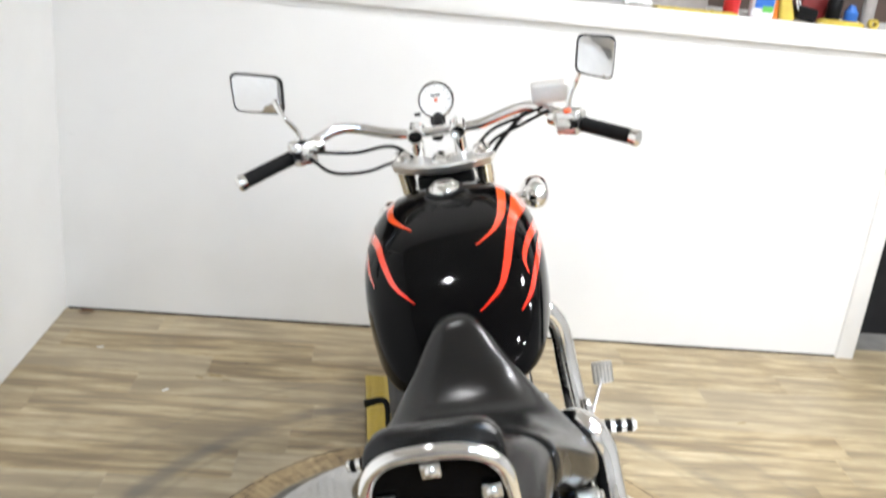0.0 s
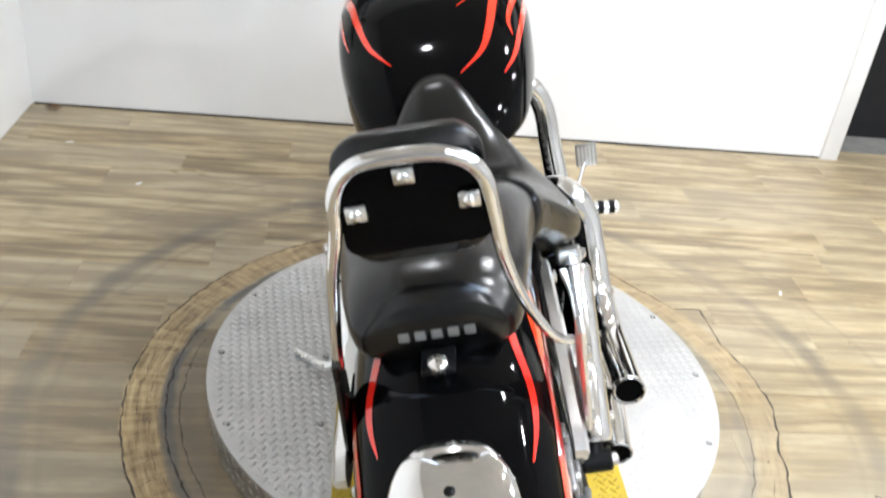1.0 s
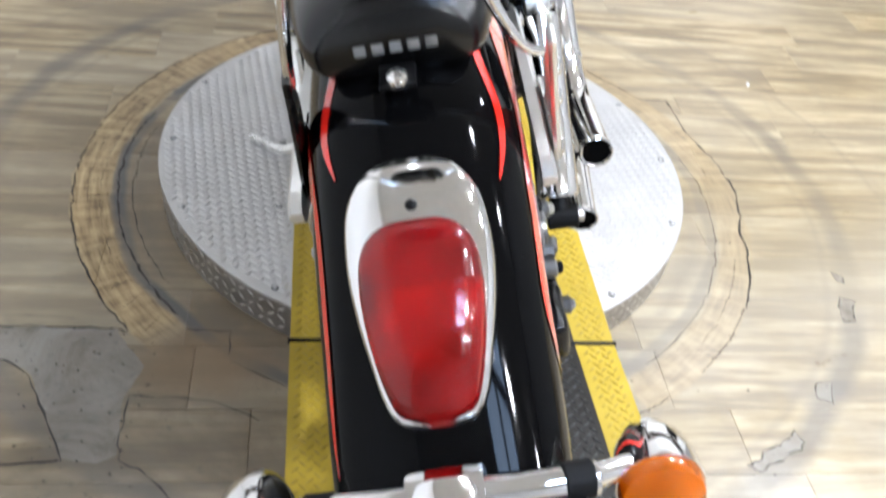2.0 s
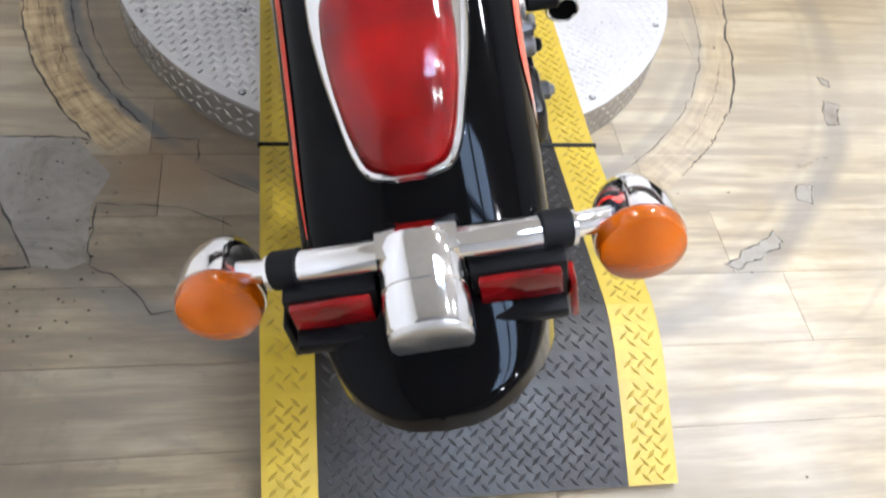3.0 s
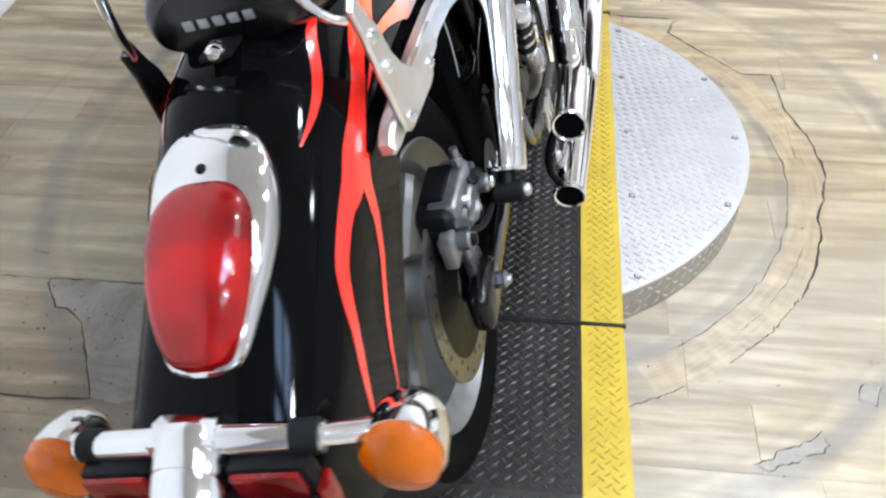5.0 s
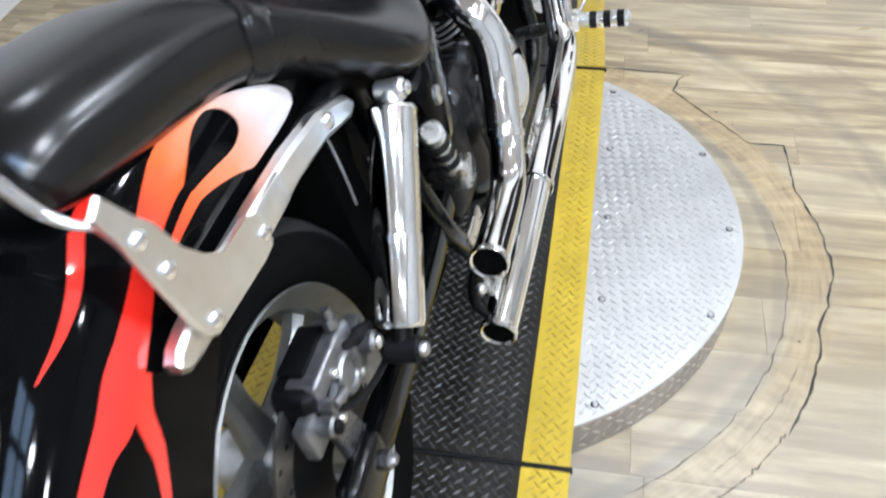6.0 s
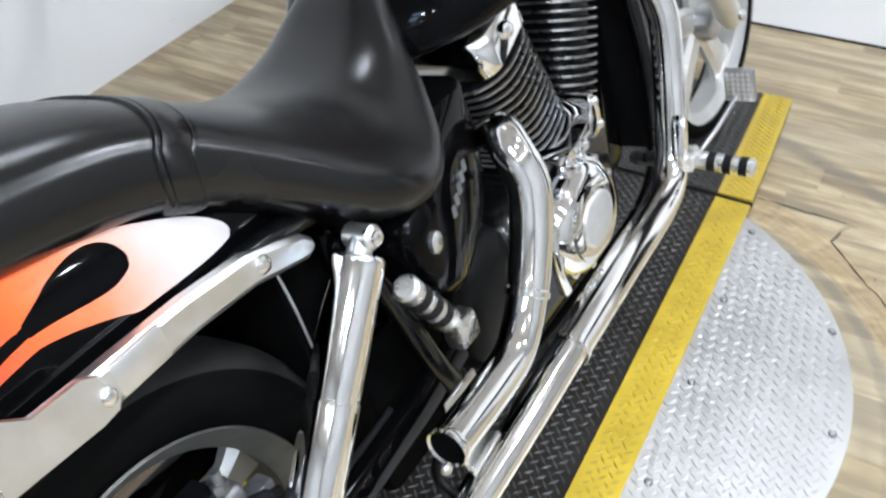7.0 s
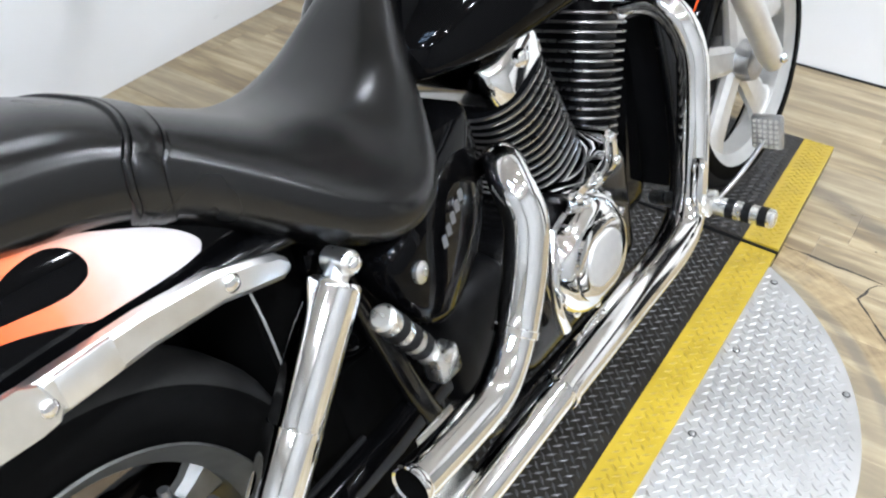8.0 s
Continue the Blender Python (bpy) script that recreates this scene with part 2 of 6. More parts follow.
# ---- the room ----
def wall_paint():
    m = material("white_wall_paint", (0.8, 0.8, 0.79), 0.6)
    n = Nodes(m)
    c = n.coords()
    big, fine = n.noise(c, 1.3, 4), n.noise(c, 60, 4)
    scuff = n.noise(n.scaled(c, (1, 1, 5)), 5.0, 6, 0.65)
    base = n.ramp(big, [(0.3, (0.76, 0.76, 0.755)), (0.7, (0.83, 0.83, 0.82))])
    n.color(n.mix(n.grey(scuff, 0.70, 0.80), base, (0.55, 0.56, 0.55)))
    n.rough(n.grey(fine, 0.3, 0.7, 0.5, 0.7))
    n.bump(fine, 0.12, 0.001)
    return m


def floor_material():
    """Printed oak planks with turning marks worn round the middle of the turntable, bare to the grey screed in places."""
    m = material("oak_vinyl_plank", (0.4, 0.3, 0.2), 0.42)
    n = Nodes(m)
    geo = n.add("ShaderNodeNewGeometry").outputs["Position"]
    info = n.add("ShaderNodeObjectInfo").outputs["Random"]
    shift = n.add("ShaderNodeCombineXYZ")
    n.link(n.math("MULTIPLY", info, 37.0), shift.inputs[0])
    n.link(n.math("MULTIPLY", info, 91.0), shift.inputs[1])
    vec = n.scaled(geo, (1, 1, 1), shift.outputs[0])
    bands = n.noise(n.scaled(vec, (0.8, 8, 1)), 2.6, 6, 0.62, 0.12)
    grain = n.noise(n.scaled(vec, (3, 60, 1)), 3.0, 5, 0.65, 0.3)
    fleck = n.noise(n.scaled(vec, (6, 90, 1)), 5.0, 3, 0.6)
    mottle = n.noise(n.scaled(geo, (1.6, 3.2, 1)), 2.6, 6, 0.62, 0.5)
    base = n.ramp(bands, [(0.31, (0.165, 0.122, 0.066)), (0.44, (0.235, 0.172, 0.093)), (0.53, (0.405, 0.312, 0.172)), (0.65, (0.55, 0.452, 0.285))])
    base = n.mix(n.grey(mottle, 0.46, 0.66, 0, 0.4), base, (0.220, 0.165, 0.095))
    # faint cloudy prints that cross the grain
    cloud = n.noise(n.scaled(geo, (4.5, 1.1, 1)), 2.2, 4, 0.6, 0.8)
    base = n.mix(n.grey(cloud, 0.52, 0.70, 0, 0.22), base, (0.20, 0.165, 0.115))
    # trodden-in dirt with the bike's shade painted in, heavier away from the doorway
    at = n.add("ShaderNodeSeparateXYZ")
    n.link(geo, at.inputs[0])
    dirt_shade_side = n.math("MULTIPLY", n.grey(at.outputs[0], 0.6, -0.25, 0.10, 1.0), n.grey(at.outputs[1], 0.45, -0.15, 0.12, 1.0))
    dirt_shade = n.math("MULTIPLY", n.grey(n.noise(geo, 1.7, 6, 0.68, 0.6), 0.26, 0.54), dirt_shade_side)
    base = n.mix(n.math("MULTIPLY", dirt_shade, 0.86), base, (0.122, 0.086, 0.046))
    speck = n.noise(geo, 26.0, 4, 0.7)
    base = n.mix(n.math("MULTIPLY", n.grey(speck, 0.60, 0.72), n.math("MULTIPLY", dirt_shade_side, 0.55)), base, (0.085, 0.07, 0.05))
    base = n.mix(n.grey(grain, 0.46, 0.70, 0, 0.24), base, (0.115, 0.090, 0.06))
    base = n.mix(n.grey(fleck, 0.64, 0.80, 0, 0.28), base, (0.07, 0.056, 0.04))
    base = n.mix(n.grey(info, 0.0, 1.0, 0.0, 0.42), base, (0.40, 0.35, 0.26))
    # distance from the turntable's axle
    s = n.add("ShaderNodeSeparateXYZ")
    n.link(geo, s.inputs[0])
    r = n.math("SQRT", n.math("ADD", n.math("MULTIPLY", s.outputs[0], s.outputs[0]), n.math("MULTIPLY", s.outputs[1], s.outputs[1])))
    ragged = n.math("ADD", r, n.math("MULTIPLY", n.math("SUBTRACT", n.noise(geo, 5.0, 5, 0.6), 0.5), 0.05))

    def band(a, b, soft):
        return n.math("MULTIPLY", n.grey(ragged, a - soft, a + soft), n.grey(ragged, b + soft, b - soft))

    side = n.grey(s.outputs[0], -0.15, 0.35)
    # a strip of paler, newer laminate let in round the plate
    polar = n.add("ShaderNodeCombineXYZ")
    turn = n.math("ARCTAN2", s.outputs[1], s.outputs[0])
    gap = n.math("MULTIPLY", n.grey(turn, -2.42, -2.33), n.grey(turn, -1.075, -1.085))
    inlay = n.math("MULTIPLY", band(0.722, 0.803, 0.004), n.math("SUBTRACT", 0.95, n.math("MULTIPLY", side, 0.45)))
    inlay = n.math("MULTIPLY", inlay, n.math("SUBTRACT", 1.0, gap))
    n.link(n.math("MULTIPLY", r, 85.0), polar.inputs[0])
    n.link(n.math("MULTIPLY", turn, 7.0), polar.inputs[1])
    cross = n.add("ShaderNodeCombineXYZ")
    n.link(n.math("MULTIPLY", r, 9.0), cross.inputs[0])
    n.link(n.math("MULTIPLY", turn, 34.0), cross.inputs[1])
    rib = n.math("ADD", n.math("MULTIPLY", n.noise(polar.outputs[0], 1.0, 3, 0.6), 0.55), n.math("MULTIPLY", n.noise(cross.outputs[0], 1.0, 3, 0.6), 0.45))
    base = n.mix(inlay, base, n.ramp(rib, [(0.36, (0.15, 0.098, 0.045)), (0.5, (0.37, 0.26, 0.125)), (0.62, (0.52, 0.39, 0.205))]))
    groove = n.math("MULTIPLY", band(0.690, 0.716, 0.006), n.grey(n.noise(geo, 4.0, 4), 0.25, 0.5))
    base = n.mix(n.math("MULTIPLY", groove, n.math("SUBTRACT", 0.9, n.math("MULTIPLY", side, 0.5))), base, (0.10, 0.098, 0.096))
    # scuffed tracks left by what turned round the plate
    smear = n.grey(n.noise(geo, 3.2, 4), 0.28, 0.58)
    for a, b, soft, weight in ((1.004, 1.056, 0.014, 0.66), (0.966, 0.978, 0.008, 0.3), (1.208, 1.220, 0.006, 0.32), (0.640, 0.672, 0.016, 0.35)):
        track = n.math("MULTIPLY", band(a, b, soft), smear)
        base = n.mix(n.math("MULTIPLY", track, weight), base, (0.125, 0.110, 0.092))
    # brown stain beside the ramp's hinge
    off = n.math("ADD", n.math("POWER", n.math("ABSOLUTE", n.math("ADD", s.outputs[0], 0.46)), 2.0), n.math("POWER", n.math("ABSOLUTE", n.math("MULTIPLY", n.math("ADD", s.outputs[1], 0.60), 1.7)), 2.0))
    stain = n.grey(n.math("ADD", off, n.math("MULTIPLY", n.noise(geo, 9.0, 5, 0.6), 0.03)), 0.045, 0.018)
    base = n.mix(n.math("MULTIPLY", stain, 0.7), base, (0.20, 0.125, 0.055))
    # a browner run of planks beside the plate
    run = n.math("MULTIPLY", n.math("MULTIPLY", n.grey(s.outputs[1], -0.62, -0.38), n.grey(s.outputs[1], 0.22, 0.0)), n.grey(s.outputs[0], 0.45, 0.75))
    base = n.mix(n.math("MULTIPLY", n.math("MULTIPLY", run, n.grey(n.noise(n.scaled(geo, (1, 4, 1)), 2.4, 5, 0.6), 0.3, 0.6)), 0.6), base, (0.25, 0.195, 0.112))
    # cool daylight sheen painted as a pale tone over the near right floor
    pale_sheen = n.math("MULTIPLY", n.grey(n.noise(geo, 1.1, 5, 0.6), 0.42, 0.7), n.math("MULTIPLY", n.grey(s.outputs[1], 0.2, -0.9), n.grey(s.outputs[0], -0.5, 0.45, 0.12, 1.0)))
    base = n.mix(n.math("MULTIPLY", pale_sheen, 0.55), base, (0.48, 0.472, 0.45))
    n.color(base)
    n.rough(n.grey(mottle, 0.3, 0.7, 0.27, 0.46))
    n.bump(grain, 0.12, 0.0008)
    return m


PAINT = wall_paint()
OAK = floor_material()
SCREED = worn("grey_screed", (0.2, 0.195, 0.185), 0.8, tint=0.25, scale=12, bump=0.3)
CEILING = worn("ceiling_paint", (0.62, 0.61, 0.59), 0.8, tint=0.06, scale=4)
TRIM = worn("white_trim", (0.78, 0.78, 0.77), 0.45, tint=0.04, scale=9)
NICHE = worn("dark_board", (0.07, 0.045, 0.035), 0.7, tint=0.3, scale=12)
GLOOM = worn("unlit_gap_black", (0.006, 0.006, 0.007), 0.9, tint=0.2, scale=14)
GREYWALL = worn("grey_unseen_wall", (0.32, 0.32, 0.32), 0.7, tint=0.1, scale=3)

XL, XR, YB, YF, ZC = -1.53, 3.2, -4.2, 1.62, 2.75
SHELF_Z, LEDGE_Z = 1.355, 1.27


def structure(name, vf, mat, label, m=None):
    ob = part(name, vf, mat, None)
    if m is not None:
        ob.matrix_basis = m
    return tagged(ob, label, name.split("_")[0], kind="structure")


floor = structure("floor", box(XL - 0.1, YB - 0.1, -0.06, XR + 0.1, YF + 0.5, -0.004), SCREED, "grey screed under worn oak-look vinyl planks")
structure("wall_west", box(XL - 0.12, YB, -0.004, XL, YF + 0.4, ZC), PAINT, "plain white painted side wall with faint scuffs")
# east and south walls are added out of view; their grey sets the reflections
structure("wall_east", box(XR, YB, -0.004, XR + 0.12, YF + 0.4, ZC), GREYWALL, "unseen grey wall closing the room, toned for reflections")
structure("wall_south", box(XL - 0.12, YB - 0.12, -0.004, XR + 0.12, YB, ZC), GREYWALL, "unseen grey wall closing the room, toned for reflections")
SX0, SX1, SY0, SY1 = -0.02, 0.86, -2.65, -1.78
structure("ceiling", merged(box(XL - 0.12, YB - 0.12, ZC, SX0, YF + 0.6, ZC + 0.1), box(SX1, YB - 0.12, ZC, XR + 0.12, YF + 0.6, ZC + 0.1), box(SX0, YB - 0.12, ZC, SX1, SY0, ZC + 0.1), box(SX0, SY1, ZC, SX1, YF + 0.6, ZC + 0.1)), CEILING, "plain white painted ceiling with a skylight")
win = structure("window_1", merged(box(SX0, SY0, ZC + 0.01, SX0 + 0.05, SY1, ZC + 0.08), box(SX1 - 0.05, SY0, ZC + 0.01, SX1, SY1, ZC + 0.08), box(SX0 + 0.05, SY0, ZC + 0.01, SX1 - 0.05, SY0 + 0.05, ZC + 0.08), box(SX0 + 0.05, SY1 - 0.05, ZC + 0.01, SX1 - 0.05, SY1, ZC + 0.08)), TRIM, "white framed skylight with a pale sky above")
part("mullion", box(0.39, SY0 + 0.05, ZC + 0.015, 0.45, SY1 - 0.05, ZC + 0.075), PLASTIC, win)
part("transom", box(SX0 + 0.05, -2.14, ZC + 0.018, SX1 - 0.05, -2.09, ZC + 0.072), PLASTIC, win)
DAY = material("daylight_outside", (0.5, 0.6, 0.8), 1.0)
DAY.node_tree.nodes["Principled BSDF"].inputs["Emission Color"].default_value = (0.55, 0.74, 1.0, 1)
DAY.node_tree.nodes["Principled BSDF"].inputs["Emission Strength"].default_value = WINDOW_STRENGTH
structure("backdrop_3", box(SX0 - 0.05, SY0 - 0.05, ZC + 0.11, SX1 + 0.05, SY1 + 0.05, ZC + 0.13), DAY, "pale sky above the skylight")
north = pose(0, YF, 0, 0, 0, 0.79)
DOOR0, DOOR1 = 1.73, 2.55
structure("wall_north", merged(box(XL - 0.02, 0, -0.004, DOOR0 - 0.075, 0.1, LEDGE_Z), box(XL - 0.02, 0.006, LEDGE_Z, 3.3, 0.1, SHELF_Z - 0.02),
          box(DOOR1 + 0.07, 0, -0.004, 3.3, 0.1, LEDGE_Z), box(XL - 0.02, 0, 1.95, 3.3, 0.12, ZC)), PAINT, "white painted half-height wall below an open storage shelf", north)
structure("trim", box(XL, -0.026, LEDGE_Z, 3.25, 0.006, SHELF_Z, 0.004), TRIM, "white board along the edge of the storage shelf", north)
structure("shelf_board", box(XL, 0.006, SHELF_Z - 0.02, 3.25, 0.45, SHELF_Z - 0.002), TRIM, "white shelf board above the half-height wall", north)
structure("backdrop", box(XL, 0.45, SHELF_Z - 0.02, 3.25, 0.47, 1.95), NICHE, "dark brown board at the back of the shelf", north)
structure("baseboard", box(XL + 0.01, -0.005, 0.0, DOOR0 - 0.08, -0.0005, 0.006), GLOOM, "thin dark gap along the foot of the wall", north)
door = structure("door_1", box(DOOR0 - 0.075, -0.014, -0.004, DOOR0, 0.1, LEDGE_Z, 0.004), TRIM, "white door jamb beside a dark doorway", north)
structure("trim_2", box(DOOR1, -0.014, -0.004, DOOR1 + 0.07, 0.1, LEDGE_Z, 0.004), TRIM, "white door jamb beside a dark doorway", north)
# flat black sheets stand in for the darkness inside the doorway
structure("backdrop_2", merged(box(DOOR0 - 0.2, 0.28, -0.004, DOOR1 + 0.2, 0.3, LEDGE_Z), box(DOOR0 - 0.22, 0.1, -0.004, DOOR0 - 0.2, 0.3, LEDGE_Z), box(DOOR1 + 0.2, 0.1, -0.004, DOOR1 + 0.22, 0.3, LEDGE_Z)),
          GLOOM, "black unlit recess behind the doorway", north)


def ceiling_light():
    t = thing("ceiling_light", "small round white ceiling lamp with a bright cover", "ceiling light", group="ceiling lights")
    part("housing", lathe([(0.085, 0), (0.085, -0.02), (0.075, -0.03), (0.066, -0.03), (0.066, -0.01)], (0, 0, 0), (0, 0, 1), 24), TRIM, t)
    part("diffuser", lathe([(0.064, -0.022), (0.062, -0.034), (0.04, -0.042), (0.005, -0.044)], (0, 0, 0), (0, 0, 1), 20), LAMP, t)
    return t


LAMP = material("lit_diffuser", (1, 1, 1), 0.5)
LAMP.node_tree.nodes["Principled BSDF"].inputs["Emission Color"].default_value = (0.97, 0.985, 1.0, 1)
LAMP.node_tree.nodes["Principled BSDF"].inputs["Emission Strength"].default_value = LAMP_STRENGTH
first = ceiling_light()
first.matrix_basis = pose(*LIGHTS[0], ZC)
for x, y in LIGHTS[1:]:
    copy_thing(first, pose(x, y, ZC))
# added fill lamp, half size, to lift the left floor
small = copy_thing(first, pose(-0.8, 0.45, ZC) @ Matrix.Scale(0.52, 4))
tagged(small, "added small ceiling fill lamp brightening the left floor", "ceiling light", "ceiling lights")

# ---- turntable and ramps ----
def plate(name, color, rough, metal, scale):
    m = worn(name, color, rough, metal, tint=0.16, scale=scale, rvar=0.14, bump=0.08, bscale=90)
    return m


STEEL = worn("steel_tread_plate", (0.64, 0.635, 0.625), 0.48, 1.0, tint=0.07, scale=14, rvar=0.06, bump=0.06, bscale=90)
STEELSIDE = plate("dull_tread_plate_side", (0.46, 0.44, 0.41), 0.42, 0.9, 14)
SIDETREAD = plate("bright_side_treads", (0.72, 0.71, 0.69), 0.3, 1.0, 20)
BLACKPLATE = plate("black_painted_tread_plate", (0.0165, 0.0145, 0.0115), 0.42, 0.0, 12)
BLACKPLATE.node_tree.nodes["Principled BSDF"].inputs["Specular IOR Level"].default_value = 0.32
YTREAD = plate("worn_yellow_tread", (0.38, 0.27, 0.022), 0.45, 0.0, 30)
WORNEDGE = worn("rubbed_black_tread", (0.085, 0.085, 0.089), 0.36, 0.6, tint=0.3, scale=20)
YELLOW = plate("yellow_painted_tread_plate", (0.50, 0.355, 0.022), 0.42, 0.0, 12)

HT, RT, RW, YW = 0.086, 0.612, 0.306, 0.078
Y_REAR, Y_FRONT, R_END, F_END = -0.615, 0.572, -1.258, 1.185


def treads(inside, x0, x1, y0, y1, pitch=0.0265, l=0.0125, w=0.0031, h=0.0017, turn=0.0):
    """Raised lozenges in alternating directions where inside(x, y) holds, on z = 0."""
    v, f = [], []
    ca, sa = math.cos(turn), math.sin(turn)
    span = max(abs(x0), abs(x1), abs(y0), abs(y1)) * 1.5
    n = int(span / pitch)
    for i in range(-n, n + 1):
        for j in range(-n, n + 1):
            gx, gy = i * pitch, j * pitch
            x, y = gx * ca - gy * sa, gx * sa + gy * ca
            if not (x0 < x < x1 and y0 < y < y1 and inside(x, y)):
                continue
            a = turn + (radians(90) if (i + j) % 2 else 0.0)
            c, s = math.cos(a), math.sin(a)
            k = len(v)
            for u, q, z in ((-l, 0, 0), (0, -w, 0), (l, 0, 0), (0, w, 0), (-l * 0.45, 0, h), (l * 0.45, 0, h)):
                v.append((x + u * c - q * s, y + u * s + q * c, z))
            f += [(k, k + 1, k + 4), (k + 1, k + 2, k + 5), (k + 1, k + 5, k + 4), (k + 2, k + 3, k + 5), (k + 3, k, k + 4), (k + 3, k + 4, k + 5)]
    return v, f


def turntable():
    t = thing("turntable", "round steel tread-plate turntable worn bright, on the plank floor", "turntable")
    for s in (1, -1):
        a0 = math.acos(RW / RT)
        arc = [(RT * math.cos(a) * s, RT * math.sin(a)) for a in np.linspace(-a0, a0, 48)]
        half = part("top_plate", rings([[(x, y, HT - 0.006) for x, y in arc], [(x * 0.9995, y * 0.9995, HT) for x, y in arc]]), STEEL, t)
        skirt = [[(x * 0.994, y * 0.994, z) for x, y in arc] for z in (0.0, 0.03, HT - 0.006)]
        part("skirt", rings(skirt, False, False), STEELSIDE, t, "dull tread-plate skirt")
        vt = treads(lambda x, y: x * x + y * y < (RT - 0.012) ** 2 and x * s > RW + 0.006, -RT, RT, -RT, RT, 0.0158, 0.0106, 0.0029, 0.0019, turn=radians(53))
        tagged(part("tread", ([(x, y, z + HT) for x, y, z in vt[0]], vt[1]), STEEL, half, sharp=10), kind="stuff")
        # treads on the skirt
        v, f = [], []
        step = 0.0245 / RT
        for k, a in enumerate(np.arange(-a0 + step, a0 - step, step)):
            for j, z in enumerate((0.012, 0.036, 0.060)):
                d = 1 if (k + j) % 2 else -1
                o = len(v)
                for u, q, h in ((-0.011, -0.008 * d, 0), (0.002, -0.003 * d, 0), (0.011, 0.008 * d, 0), (-0.002, 0.003 * d, 0), (0, 0, 0.0018)):
                    rr = RT * 0.994 + h
                    b = a + u / RT
                    v.append((rr * math.cos(b) * s, rr * math.sin(b), z + q + 0.004))
                f += [(o, o + 1, o + 4), (o + 1, o + 2, o + 4), (o + 2, o + 3, o + 4), (o + 3, o, o + 4)]
        tagged(part("tread", (v, f), SIDETREAD, t, sharp=10), kind="stuff")
        for x, y in [(0.585, 0.008), (0.539, -0.24), (0.539, 0.256), (0.338, 0.012), (0.338, -0.228), (0.332, 0.25), (0.331, 0.484), (0.338, -0.478)]:
            part("washer", lathe([(0.0075, 0.0), (0.0075, 0.0010), (0.005, 0.0014)], (x * s, y, HT), (x * s, y, 1), 12), DARK, half)
            part("bolt", lathe([(0.0055, 0.0), (0.0055, 0.0020), (0.004, 0.003), (0.002, 0.0033)], (x * s, y, HT), (x * s, y, 1), 10), ALLOY, half)
    return t


turntable()


def ramp(name, label, y0, z0, y1, z1, skew=0.0):
    """A ramp deck from (y0, z0) to (y1, z1): black tread plate between two yellow edges."""
    t = thing(name, label, "ramp", group="ramp decks")
    L = math.hypot(y1 - y0, z1 - z0)
    tilt = math.atan2(z1 - z0, y1 - y0)
    t.matrix_basis = Matrix.Translation((0, y0, z0)) @ Matrix.Rotation(radians(skew), 4, "Z") @ Matrix.Rotation(tilt, 4, "X")
    inner = RW - YW
    part("deck", box(-inner, 0, -0.012, inner, L, 0), BLACKPLATE, t)
    for s in (-1, 1):
        a, b = sorted((s * inner, s * RW))
        strip = part("edge_strip", box(a, 0, -0.0125, b, L, 0.0006), YELLOW, t, "yellow painted tread-plate edge")
        v = treads(lambda x, y: a + 0.008 < x < b - 0.008, a, b, 0.005, L - 0.005, 0.0158, 0.0106, 0.0029, 0.0019, turn=radians(45))
        tagged(part("tread", ([(x, y, z + 0.0006) for x, y, z in v[0]], v[1]), YTREAD, strip, sharp=10), kind="stuff")
        part("side_rail", box(s * RW - (0.004 if s > 0 else 0), 0.002, -0.03, s * RW + (0.004 if s < 0 else 0), L, -0.0125), DARK, t)
    v = treads(lambda x, y: True, -inner + 0.008, inner - 0.008, 0.005, L - 0.005, 0.0158, 0.0108, 0.0030, 0.0020, turn=radians(45))
    tagged(part("tread", v, WORNEDGE, t, sharp=10), kind="stuff")
    return t


ramp("deck_plate", "flat black tread-plate deck with yellow painted edges across the turntable", Y_REAR, HT + 0.004, Y_FRONT, HT + 0.004)
PROFILE = [(R_END, 0.013), (-1.115, 0.082), (-1.075, 0.099), (-1.035, 0.110), (-1.0, 0.115), (Y_REAR - 0.006, HT + 0.004)]
for (ya, za), (yb, zb), label in zip(PROFILE, PROFILE[1:], ("black tread-plate loading ramp with yellow edges sloping to the floor",) + 3 * ("narrow bent strip of black and yellow ramp plate",) + ("black tread-plate ramp with yellow edges before the turntable",)):
    ramp("loading_ramp" if yb - ya > 0.1 else "ramp_bend", label, ya, za, yb, zb)
ramp("loading_ramp", "black tread-plate loading ramp with yellow painted edges sloping to the floor", Y_FRONT + 0.006, HT + 0.004, F_END, 0.013, 2.2)
for y in (Y_REAR - 0.003, Y_FRONT + 0.003):
    tagged(part("hinge_rod", cyl((-RW - 0.004, y, HT + 0.003), (RW + 0.004, y, HT + 0.003), 0.0055, segs=12, bevel=0.001), PLASTIC), "black rod joining the deck and the ramp", "rod")

# ---- floor planks ----
PL, PW = 0.914, 0.152
def plank_mesh(l):
    v, f = box(0, 0, -0.004, l, PW, 0.0)
    c = 0.0012
    v = [(x, y, z) for x, y, z in [(0, 0, -0.004), (l, 0, -0.004), (l, PW, -0.004), (0, PW, -0.004), (0, 0, -c), (l, 0, -c), (l, PW, -c), (0, PW, -c), (c, c, 0), (l - c, c, 0), (l - c, PW - c, 0), (c, PW - c, 0)]]
    f = [(4, 5, 9, 8), (5, 6, 10, 9), (6, 7, 11, 10), (7, 4, 8, 11), (8, 9, 10, 11), (0, 1, 5, 4), (1, 2, 6, 5), (2, 3, 7, 6), (3, 0, 4, 7)]
    me = mesh_from("plank", v, f, OAK, 20)
    for p in me.polygons:
        p.use_smooth = False
    return me


